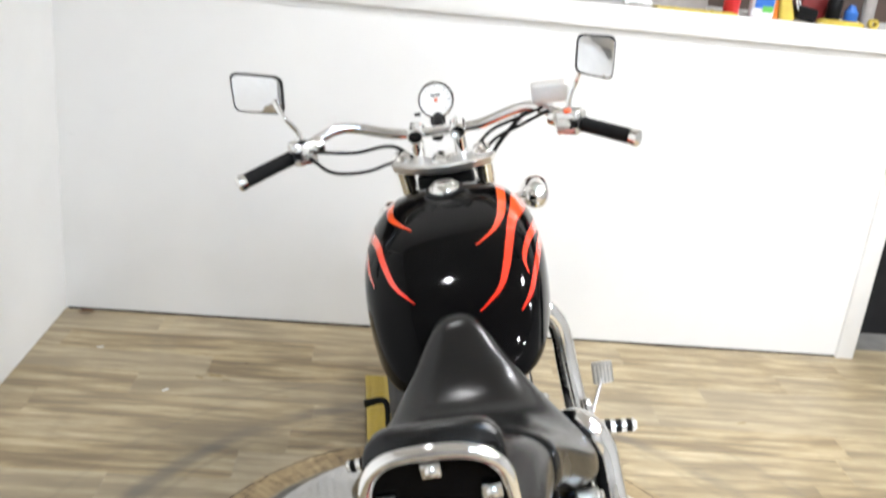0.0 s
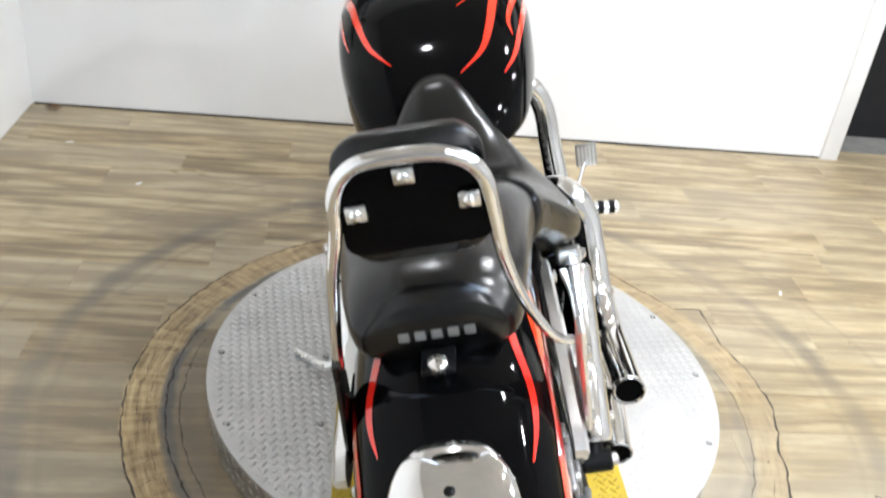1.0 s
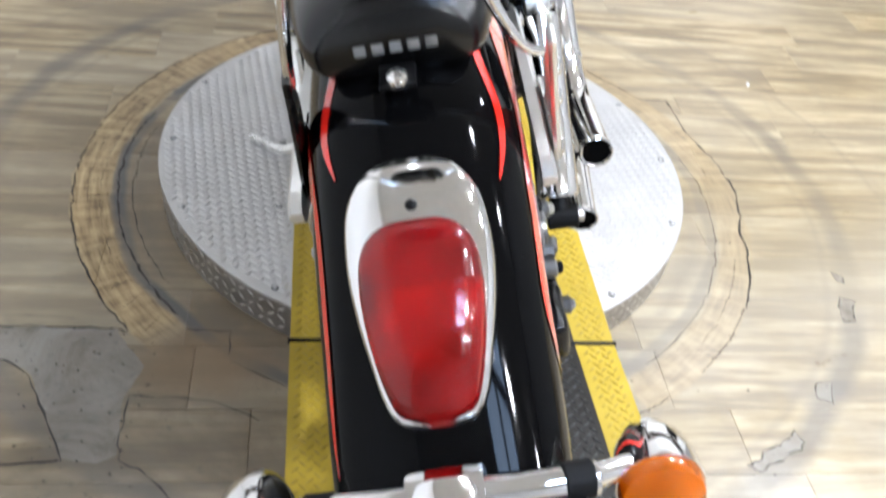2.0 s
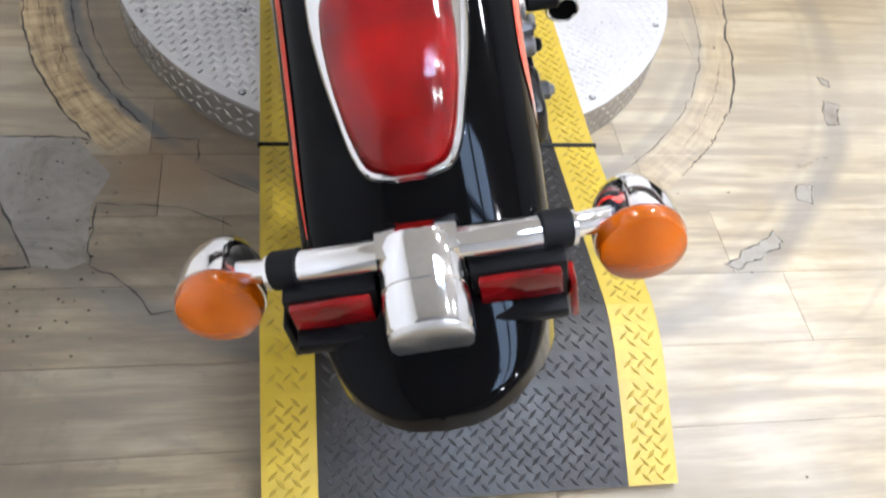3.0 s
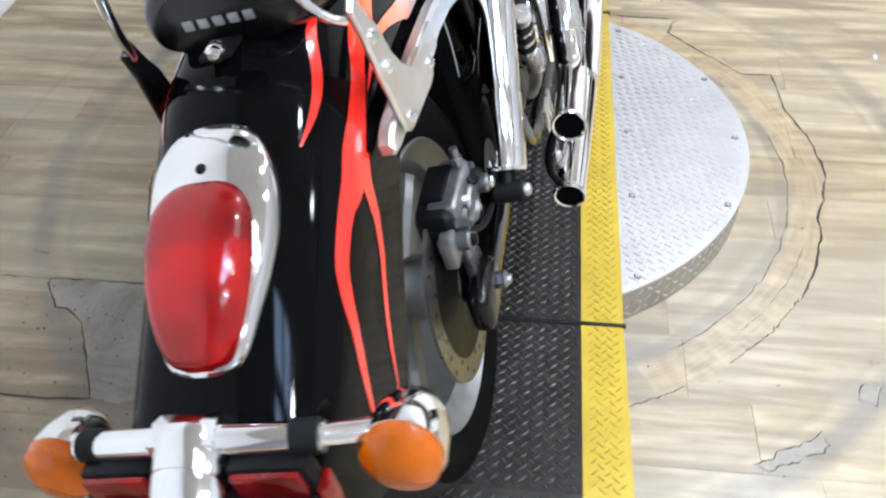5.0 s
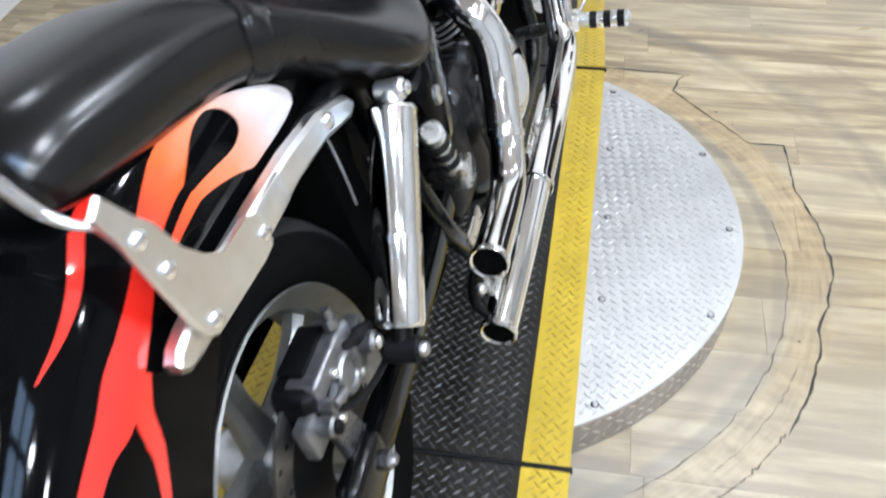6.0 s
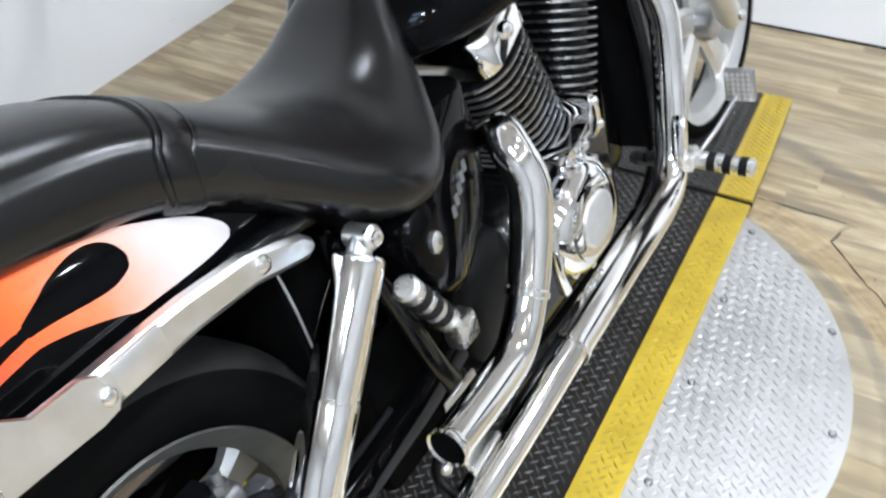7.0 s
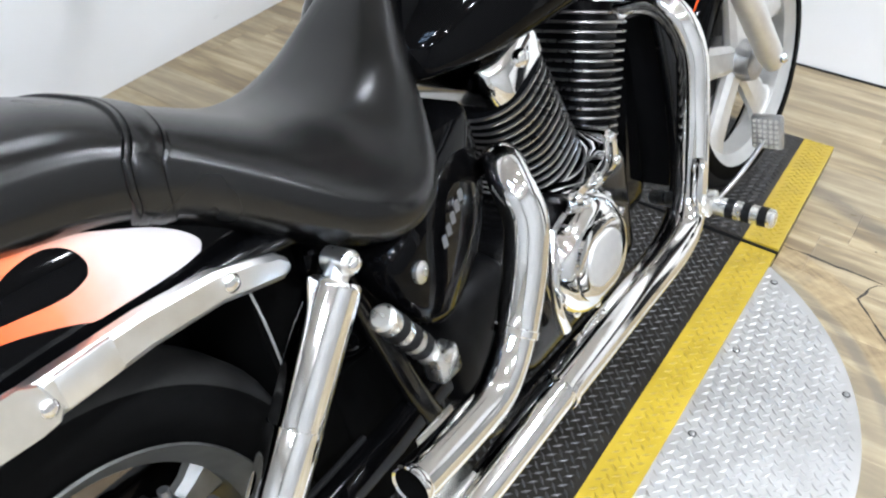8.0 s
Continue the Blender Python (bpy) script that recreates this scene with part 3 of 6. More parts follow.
WHOLE = plank_mesh(PL)
rng = random.Random(4)
row = 0
y = YB
while y < YF + 0.0:
    x = XL - rng.random() * PL
    while x < XR:
        a, b = max(x, XL), min(x + PL, XR)
        if b - a > 0.02:
            ob = new("plank", WHOLE if b - a > PL - 1e-4 else plank_mesh(b - a))
            ob.parent = floor
            ob.location = (a, y, 0)
        x += PL
    y += PW
    row += 1


# ---- cracks in the floor covering, bare patches and litter ----
def crack_line(pts, w, rng):
    """A ragged dark line that runs over the planks."""
    path = []
    for (ax, ay), (bx, by) in zip(pts, pts[1:]):
        n = max(2, int(math.hypot(bx - ax, by - ay) / 0.02))
        path += [(ax + (bx - ax) * k / n + rng.uniform(-0.003, 0.003), ay + (by - ay) * k / n + rng.uniform(-0.003, 0.003)) for k in range(n)]
    path.append(pts[-1])
    rows = []
    for i, (x, y) in enumerate(path):
        p, q = path[max(i - 1, 0)], path[min(i + 1, len(path) - 1)]
        dx, dy = q[0] - p[0], q[1] - p[1]
        l = math.hypot(dx, dy) or 1
        h = 1.35 * w * rng.uniform(0.15, 1.0) * (0.3 if i in (0, len(path) - 1) else 1)
        rows.append([(x - dy / l * h, y + dx / l * h, 0.0012), (x + dy / l * h, y - dx / l * h, 0.0012)])
    return part("crack", rings(rows, False, False), CRACK, floor, "dark crack in the floor covering")


def around(r, a0, a1, n=24):
    return [(r * math.cos(radians(a)), r * math.sin(radians(a))) for a in np.linspace(a0, a1, n)]


CRACK = worn("crack_dirt", (0.055, 0.049, 0.042), 0.9, tint=0.4, scale=60)
rng = random.Random(12)
for pts, w in (([(0.29, 0.73), (0.42, 0.722), (0.53, 0.72), (0.50, 0.69), (0.49, 0.64), (0.57, 0.54), (0.67, 0.43), (0.75, 0.43), (0.757, 0.34), (0.76, 0.26), (0.80, 0.13), (0.81, 0.0), (0.78, -0.12), (0.76, -0.17), (0.76, -0.22), (0.73, -0.32), (0.68, -0.43)], 0.0026),
               (around(0.80, -32, -50), 0.0012), (around(0.80, -58, -70), 0.0013), (around(0.715, 12, -56), 0.0010), (around(0.705, 112, 150, 16), 0.0011), (around(0.705, 160, 222, 30), 0.0024), (around(0.80, 118, 220, 44), 0.0021), (around(0.672, 165, 215, 24), 0.0012), (around(0.742, 150, 205, 24), 0.0006), (around(0.768, 140, 190, 22), 0.0006), (around(0.76, -44, -20, 12), 0.0006),
               ([(-1.05, -0.513), (-0.875, -0.509), (-0.77, -0.506), (-0.636, -0.511), (-0.612, -0.52)], 0.0018), ([(-0.51, -0.51), (-0.422, -0.514), (-0.421, -0.575)], 0.0014), ([(-0.421, -0.59), (-0.368, -0.619), (-0.312, -0.652)], 0.0013),
               ([(-0.588, -0.674), (-0.511, -0.679), (-0.429, -0.689), (-0.356, -0.73)], 0.0012), ([(-0.588, -0.674), (-0.587, -0.778), (-0.582, -0.814), (-0.544, -0.829), (-0.495, -0.883), (-0.48, -0.913), (-0.445, -0.906)], 0.0017),
               ([(-0.879, -0.512), (-0.879, -0.535), (-0.835, -0.590), (-0.800, -0.597), (-0.762, -0.632), (-0.735, -0.69), (-0.688, -0.775), (-0.676, -0.812), (-0.75, -0.817), (-0.86, -0.814)], 0.0022)):
    crack_line(pts, w, rng)
# short scores across the ring of newer laminate
for k in range(22):
    a = radians(124 + 4.6 * k + rng.uniform(-1.6, 1.6))
    crack_line([(0.735 * math.cos(a), 0.735 * math.sin(a)), (0.785 * math.cos(a + 0.02), 0.785 * math.sin(a + 0.02))], 0.0007, rng)


def patch_material(name, tone):
    m = material(name, (0.25, 0.24, 0.22), 0.75)
    n = Nodes(m)
    c = n.coords()
    big, fine = n.noise(c, 7, 6, 0.7, 0.6), n.noise(c, 60, 5, 0.7)
    base = n.ramp(big, [(p, tuple(v * tone for v in c)) for p, c in ((0.28, (0.20, 0.160, 0.115)), (0.42, (0.35, 0.305, 0.240)), (0.6, (0.45, 0.41, 0.345)), (0.75, (0.52, 0.485, 0.42)))])
    n.color(n.mix(n.grey(fine, 0.56, 0.75, 0, 0.6), base, (0.09, 0.085, 0.075)))
    n.bump(fine, 0.4, 0.002)
    return m


BARE, FILLER = patch_material("bare_screed_patch", 0.60), patch_material("grey_floor_filler", 0.66)


def patch(pts, seed, mat=None):
    rng = random.Random(seed)
    out = []
    for (ax, ay), (bx, by) in zip(pts, pts[1:] + pts[:1]):
        n = max(1, int(math.hypot(bx - ax, by - ay) / 0.018))
        out += [(ax + (bx - ax) * k / n + rng.uniform(-0.004, 0.004), ay + (by - ay) * k / n + rng.uniform(-0.004, 0.004)) for k in range(n)]
    part("bare_patch", ([(x, y, 0.0006) for x, y in out], [tuple(range(len(out)))]), mat or BARE, floor, "grey screed laid bare where the covering is gone")
    if len(out) < 25:
        crack_line(out + out[:1], 0.0014, rng)


patch([(-0.636, -0.512), (-0.77, -0.507), (-0.875, -0.510), (-0.879, -0.535), (-0.835, -0.590), (-0.800, -0.597), (-0.762, -0.632), (-0.735, -0.69), (-0.688, -0.775), (-0.676, -0.81), (-0.618, -0.815), (-0.590, -0.80), (-0.595, -0.679), (-0.572, -0.60)], 2)
patch([(0.532, -0.838), (0.655, -0.761), (0.667, -0.786), (0.553, -0.853)], 3, FILLER)
patch([(0.943, -0.302), (0.968, -0.318), (0.962, -0.336), (0.940, -0.325)], 8, FILLER)
patch([(0.760, -0.635), (0.794, -0.641), (0.768, -0.686), (0.740, -0.677)], 9, FILLER)
patch([(0.922, -0.386), (0.953, -0.397), (0.926, -0.463), (0.894, -0.462)], 5, FILLER)
CRUMB = worn("dirt_crumb", (0.05, 0.045, 0.04), 0.9)
crumbs = []
for k in range(170):
    x, y = rng.uniform(-0.92, -0.55), rng.uniform(-1.0, -0.5)
    if k > 110:
        x, y = rng.uniform(-1.3, 1.3), rng.uniform(-1.5, 1.4)
    if math.hypot(x, y) < 0.64 or (abs(x) < 0.33 and abs(y) < 1.3):
        continue
    q = rng.uniform(0.0012, 0.0035)
    crumbs.append(([(x - q, y, 0.001), (x, y - q * 0.6, 0.001), (x + q, y + q * 0.2, 0.001), (x, y + q * 0.8, 0.001), (x, y, 0.001 + q * 0.8)], [(0, 1, 4), (1, 2, 4), (2, 3, 4), (3, 0, 4)]))
tagged(part("dirt_crumbs", merged(*crumbs), CRUMB), "dark crumbs of dirt scattered on the planks", "dirt", kind="stuff")

# ---- things on the storage shelf and litter ----
def shelf_thing(name, vf, mat, label, category, x, y=0.05, turn=0.0):
    ob = part(name, vf, mat)
    ob.matrix_basis = north @ pose(x, y, SHELF_Z - 0.002, 0, 0, turn)
    return tagged(ob, label, category)


REDP = worn("red_can_paint", (0.55, 0.02, 0.025), 0.35)
BLUEP = worn("blue_plastic", (0.03, 0.14, 0.5), 0.35)
GREENP = worn("green_label", (0.12, 0.42, 0.08), 0.45)
WHITEP = worn("white_plastic", (0.7, 0.72, 0.74), 0.4)
YELP = worn("yellow_cloth", (0.5, 0.38, 0.06), 0.7, bump=0.3)
ORGP = worn("orange_card", (0.7, 0.2, 0.03), 0.5)
BOXG = worn("grey_card", (0.30, 0.28, 0.27), 0.7)
DKRED = worn("dark_red_case", (0.16, 0.012, 0.012), 0.5)
tape = []
for k in range(25):
    x = 0.30 * k / 24
    z = 0.008 + 0.002 * math.sin(k * 1.7)
    tape.append([(x, -0.062, z - 0.006), (x, -0.060, z + 0.002), (x, -0.03, 0.011 + 0.001 * math.sin(k * 2.3)), (x, 0.02 + 0.004 * math.sin(k), 0.006), (x, 0.02, 0.001), (x, -0.055, 0.0035)])
shelf_thing("tape_strip", rings(tape), YELP, "crumpled yellow tape strip lying along the shelf edge", "tape", 0.63, 0.05)
shelf_thing("cardboard_box", box(-0.13, -0.05, 0, 0.13, 0.12, 0.16, 0.003), BOXG, "grey cardboard box standing on the shelf", "box", 0.74, 0.2, 6)
shelf_thing("metal_tool", tube([(-0.05, 0, 0.012), (0.0, 0.01, 0.02), (0.06, 0.0, 0.012)], [0.008, 0.012, 0.006]), BRUSHED, "grey metal tool lying on the shelf", "tool", 0.57, 0.06)
shelf_thing("drink_can", lathe([(0.026, 0), (0.030, 0.006), (0.030, 0.15), (0.024, 0.165), (0.01, 0.166)], (0, 0, 0), (0, 0, 1), 24), REDP, "red can standing on the shelf", "can", 0.925, 0.05)
bottle = thing("cleaner_bottle", "white cleaner bottle with a blue and green label", "bottle", north @ pose(1.045, 0.06, SHELF_Z - 0.002))
part("body", rings([[(x * k, y * k, z) for x, y in rounded(0.045, 0.025, 0.018)] for z, k in ((0, 0.92), (0.008, 1), (0.13, 1), (0.16, 0.5), (0.2, 0.35))]), WHITEP, bottle)
part("label", box(-0.036, -0.0262, 0.035, 0.036, -0.024, 0.12), BLUEP, bottle, "blue paper label")
part("label_field", box(-0.006, -0.0272, 0.022, 0.034, -0.0264, 0.045), GREENP, bottle, "green field on the label")
shelf_thing("paper_box", moved(box(-0.02, -0.03, 0, 0.02, 0.03, 0.14, 0.002), Matrix.Rotation(radians(-12), 4, "Y")), ORGP, "orange paper box leaning on a bottle", "box", 1.10, 0.08)
shelf_thing("cloth", moved(rings([[(x * k, y * k, z) for x, y in rounded(0.028, 0.03, 0.012)] for z, k in ((0, 1), (0.04, 0.9), (0.09, 0.7), (0.12, 0.3))]), Matrix.Rotation(radians(-14), 4, "Y")), YELP, "crumpled yellow cloth on the shelf", "cloth", 1.14, 0.05)
tool = thing("power_tool", "black tool with pale cords lying on the shelf", "tool", north @ pose(1.205, 0.05, SHELF_Z - 0.002, 0, 0, 8))
part("body", moved(box(-0.045, -0.03, 0, 0.04, 0.03, 0.05, 0.01, 3), Matrix.Rotation(radians(10), 4, "Y") @ Matrix.Translation((0, 0, 0.006))), PLASTIC, tool)
for k in range(2):
    part("cord", tube([(-0.035 + 0.012 * k, -0.02, 0.04), (-0.05 + 0.012 * k, -0.015, 0.08), (-0.065 + 0.012 * k, 0.0, 0.12)], 0.0028, 8), WHITEP, tool, "pale cord")
shelf_thing("tool_case", box(-0.06, -0.03, 0, 0.06, 0.05, 0.12, 0.006), DKRED, "dark red tool case on the shelf", "case", 1.29, 0.16)
shelf_thing("oil_bottle", lathe([(0.024, 0), (0.027, 0.006), (0.027, 0.09), (0.012, 0.12), (0.012, 0.14)], (0, 0, 0), (0, 0, 1), 20), PLASTIC, "black bottle standing on the shelf", "bottle", 1.335, 0.08)
shelf_thing("blue_bottle", lathe([(0.024, 0), (0.026, 0.005), (0.026, 0.05), (0.014, 0.065), (0.013, 0.075)], (0, 0, 0), (0, 0, 1), 20), BLUEP, "short blue bottle standing on the shelf", "bottle", 1.41, 0.09)
shelf_thing("folded_cloth", rings([[(x * k, y * k, z) for x, y in rounded(0.085, 0.03, 0.015)] for z, k in ((0, 1), (0.006, 1.02), (0.014, 0.98), (0.019, 0.8))]), YELP, "folded yellow cloth lying on the shelf", "cloth", 1.345, 0.03, -3)
shelf_thing("tape_roll", lathe([(0.009, -0.012), (0.018, -0.012), (0.018, 0.012), (0.009, 0.012)], (0, 0, 0.018), (0, -1, 0.018), 24, True), YELP, "yellow tape roll standing on the shelf", "tape", 1.468, 0.02)
shelf_thing("grey_bottle", lathe([(0.022, 0), (0.024, 0.005), (0.024, 0.1), (0.012, 0.13)], (0, 0, 0), (0, 0, 1), 20), BOXG, "grey bottle standing on the shelf", "bottle", 1.48, 0.1)
LEAF = worn("dry_leaf_brown", (0.16, 0.08, 0.035), 0.7, tint=0.3)
lf = []
for k in range(9):
    u = k / 8
    w = 0.016 * math.sin(math.pi * min(1, u * 1.05)) + 0.0008
    lf.append([(0.06 * u, -w, 0.004 + 0.010 * math.sin(u * 3)), (0.06 * u, 0, 0.0015 + 0.006 * math.sin(u * 3)), (0.06 * u, w, 0.006 + 0.008 * math.sin(u * 3))])
leaf = part("dry_leaf", rings(lf, False, False), LEAF)
leaf.location = (-1.47, 1.56, 0.0)
tagged(leaf, "curled dry brown leaf by the wall on the floor", "leaf")
for x, y, a in ((-1.30, 1.28, 20), (1.05, 0.55, 70), (-1.0, 1.0, 50)):
    ob = part("paper_scrap", box(-0.012, -0.004, 0.0005, 0.012, 0.004, 0.0025, 0.0006), WHITEP)
    ob.matrix_basis = pose(x, y, 0.0, 0, 0, a)
    tagged(ob, "small white paper scrap lying on the planks", "paper", group="litter")

# ---- the motorcycle, leaning on its side stand ----
BIKE = pose(0.072, 0, 0.05, 0, -15.5, -2.8)
bike = thing("motorcycle", "black cruiser motorcycle with red flame paint on its side stand", "motorcycle", BIKE)
AX_R, AX_F = Vector((0, -0.860, 0.354)), Vector((0, 0.90, 0.292))

FT = Vector((0, 0.36, 1.03))
fork_d = (AX_F - Vector((0, 0.02, 0)) - FT).normalized()
# the bars stand turned a little to the right
TURN = Matrix.Translation(FT) @ Matrix.Rotation(radians(4.0), 4, fork_d) @ Matrix.Translation(-FT)

# surfaces that carry the flames: a point for a place along the machine and an angle from the top
TANK = spline([(0.350, 0.100, 0.955, 0.84, 0.80), (0.33, 0.142, 0.974, 0.835, 0.775), (0.22, 0.182, 0.990, 0.838, 0.745), (0.10, 0.197, 0.975, 0.83, 0.73), (-0.02, 0.192, 0.948, 0.81, 0.725),
               (-0.13, 0.174, 0.902, 0.785, 0.725), (-0.21, 0.15, 0.852, 0.765, 0.73), (-0.265, 0.115, 0.808, 0.755, 0.735), (-0.29, 0.07, 0.782, 0.75, 0.738), (-0.298, 0.03, 0.768, 0.75, 0.742)], 5)


def tank_at(y, a):
    ys = [q[0] for q in TANK][::-1]
    w, top, mid, bot = (np.interp(y, ys, [q[k] for q in TANK][::-1]) for k in (1, 2, 3, 4))
    c, s = math.cos(a), math.sin(a)
    if c >= 0:
        return Vector((w * math.copysign(abs(s) ** 0.6, s), y, mid + (top - mid) * c**0.62))
    return Vector((w * math.copysign(abs(s) ** 0.6, s), y, mid + (bot - mid) * (-c) ** 0.7))


FENDER = spline([(-0.56, 0.105, 0.775, 0.68), (-0.66, 0.112, 0.818, 0.66), (-0.76, 0.116, 0.845, 0.645), (-0.88, 0.117, 0.857, 0.62), (-1.0, 0.117, 0.843, 0.58), (-1.1, 0.116, 0.792, 0.545), (-1.2, 0.114, 0.728, 0.515),
                 (-1.28, 0.111, 0.675, 0.508), (-1.34, 0.103, 0.636, 0.522), (-1.38, 0.093, 0.608, 0.540), (-1.415, 0.077, 0.588, 0.552), (-1.438, 0.056, 0.578, 0.558), (-1.451, 0.032, 0.572, 0.560), (-1.455, 0.001, 0.570, 0.562)], 5)


def fender_at(y, a):
    ys = [q[0] for q in FENDER][::-1]
    w, top, low = (np.interp(y, ys, [q[k] for q in FENDER][::-1]) for k in (1, 2, 3))
    u = abs(a) / (math.pi / 2)
    c, s = math.cos(a), math.sin(a)
    knee = low + (top - low) * 0.42
    if u <= 1:
        return Vector((w * math.copysign(abs(s) ** 0.8, s), y, knee + (top - knee) * max(c, 0) ** 0.8))
    rim = np.interp(y, [-1.42, -1.36, -1.28, -1.2, -1.146, -1.1, -1.05, -1.0, -0.97, -0.936, -0.88, -0.66, -0.56], [0.55, 0.51, 0.465, 0.458, 0.487, 0.529, 0.57, 0.611, 0.635, 0.658, 0.682, 0.684, 0.665])
    return Vector((math.copysign(w, a), y, knee + (min(rim, knee) - knee) * (u - 1)))


def normal_at(surface, y, a):
    e = 1e-3
    n = (surface(y + e, a) - surface(y - e, a)).cross(surface(y, a + e) - surface(y, a - e))
    p = surface(y, a)
    n.normalize()
    return n if n.dot(Vector((p.x, 0, p.z - 0.7))) > 0 else -n


def flame(surface, pts, parent, mat, lift=0.0011):
    """A tapering tongue of paint laid on a surface: (place, angle, half width)."""
    path = spline(pts, 10)
    left, right = [], []
    cross = []
    for i, (y, a, w) in enumerate(path):
        p = surface(y, a)
        b, c = path[min(i + 1, len(path) - 1)], path[max(i - 1, 0)]
        d = (surface(b[0], b[1]) - surface(c[0], c[1])).normalized()
        n = normal_at(surface, y, a)
        s = d.cross(n).normalized()
        row = []
        for k in (-1, -0.5, 0, 0.5, 1):
            q = p + s * w * k
            # drop the edge back on to the surface by stepping in the surface's own coordinates
            ea, ey = (surface(y, a + 0.05) - surface(y, a - 0.05)) * 10, (surface(y + 0.005, a) - p) * 200
            m = np.linalg.lstsq(np.array([[*ea], [*ey]]).T, np.array(q - p), rcond=None)[0]
            yy, aa = y + m[1], a + m[0]
            row.append(surface(yy, aa) + normal_at(surface, yy, aa) * lift)
        cross.append(row)
    return part("flame", rings(cross, False, False), mat, parent, "flame painted in red fading to orange")


def flame_head(surface, pairs, parent, mat, lift):
    """A broad flame that closes round a bare teardrop: inner and outer edge, side by side, as place and angle."""
    rows = []
    for y0, a0, y1, a1 in spline(pairs, 5):
        row = []
        for k in range(9):
            y, a = y0 + (y1 - y0) * k / 8, a0 + (a1 - a0) * k / 8
            row.append(surface(y, a) + normal_at(surface, y, a) * lift)
        rows.append(row)
    return part("flame", rings(rows, False, False), mat, parent, "flame painted in orange fading to white")


# fuel tank
tank = part("fuel_tank", rings([[tank_at(q[0], a) for a in np.linspace(-math.pi, math.pi, 48, endpoint=False)] for q in TANK]), BLACK, bike, "glossy black teardrop fuel tank with flames")
part("filler_cap", lathe([(0.034, -0.012), (0.036, 0.004), (0.034, 0.012), (0.026, 0.019), (0.01, 0.022)], (0, 0.212, 0.990), (0, 0.197, 1.11), 32), CHROME, tank, "chrome fuel filler cap")
part("cap_ring", lathe([(0.043, -0.004), (0.044, 0.004), (0.036, 0.007)], (0, 0.212, 0.990), (0, 0.197, 1.11), 32), PLASTIC, tank)

# rear fender
rear_fender = part("rear_fender", merged(rings([[fender_at(q[0], a) for a in np.linspace(-math.pi, math.pi, 56)] for q in FENDER], False, False),
     rings([[fender_at(q[0], a) * 1 + Vector((-0.003 if a > 0 else 0.003, 0, -0.003)) for a in np.linspace(-math.pi, math.pi, 56)] for q in FENDER], False, False)), BLACK, bike, "glossy black rear fender with flames")

for pts in ([(0.335, 0.76, 0.006), (0.28, 0.71, 0.013), (0.165, 0.60, 0.010), (0.067, 0.52, 0.008), (0.005, 0.41, 0.005), (-0.045, 0.20, 0.0008)],
            [(0.28, 1.22, 0.016), (0.22, 1.08, 0.022), (0.172, 0.93, 0.021), (0.10, 0.78, 0.015), (0.043, 0.67, 0.010), (-0.042, 0.60, 0.008), (-0.106, 0.55, 0.007), (-0.155, 0.46, 0.0045), (-0.197, 0.21, 0.0008)],
            [(0.215, 1.16, 0.006), (0.17, 1.27, 0.011), (0.12, 1.24, 0.010), (0.07, 1.11, 0.009), (-0.013, 0.91, 0.006), (-0.073, 0.84, 0.004), (-0.106, 0.93, 0.0008)],
            [(0.12, 1.30, 0.008), (0.06, 1.27, 0.009), (0.011, 1.19, 0.008), (-0.079, 1.08, 0.006), (-0.146, 1.0, 0.004), (-0.193, 0.84, 0.0008)],
            [(0.33, -0.74, 0.006), (0.25, -0.68, 0.010), (0.15, -0.60, 0.008), (0.097, -0.48, 0.006), (0.042, -0.28, 0.0008)],
            [(0.24, -1.18, 0.008), (0.16, -1.06, 0.011), (0.11, -0.95, 0.010), (0.044, -0.79, 0.008), (-0.028, -0.71, 0.0065), (-0.108, -0.59, 0.0045), (-0.162, -0.36, 0.0008)],
            [(0.13, -1.22, 0.008), (0.056, -1.10, 0.007), (-0.022, -1.03, 0.004), (-0.079, -0.96, 0.0008)]):
    flame(tank_at, [(y, math.copysign(math.asin(math.sin(abs(a)) ** 1.25), a), w) for y, a, w in pts], tank, TANK_FLAME)
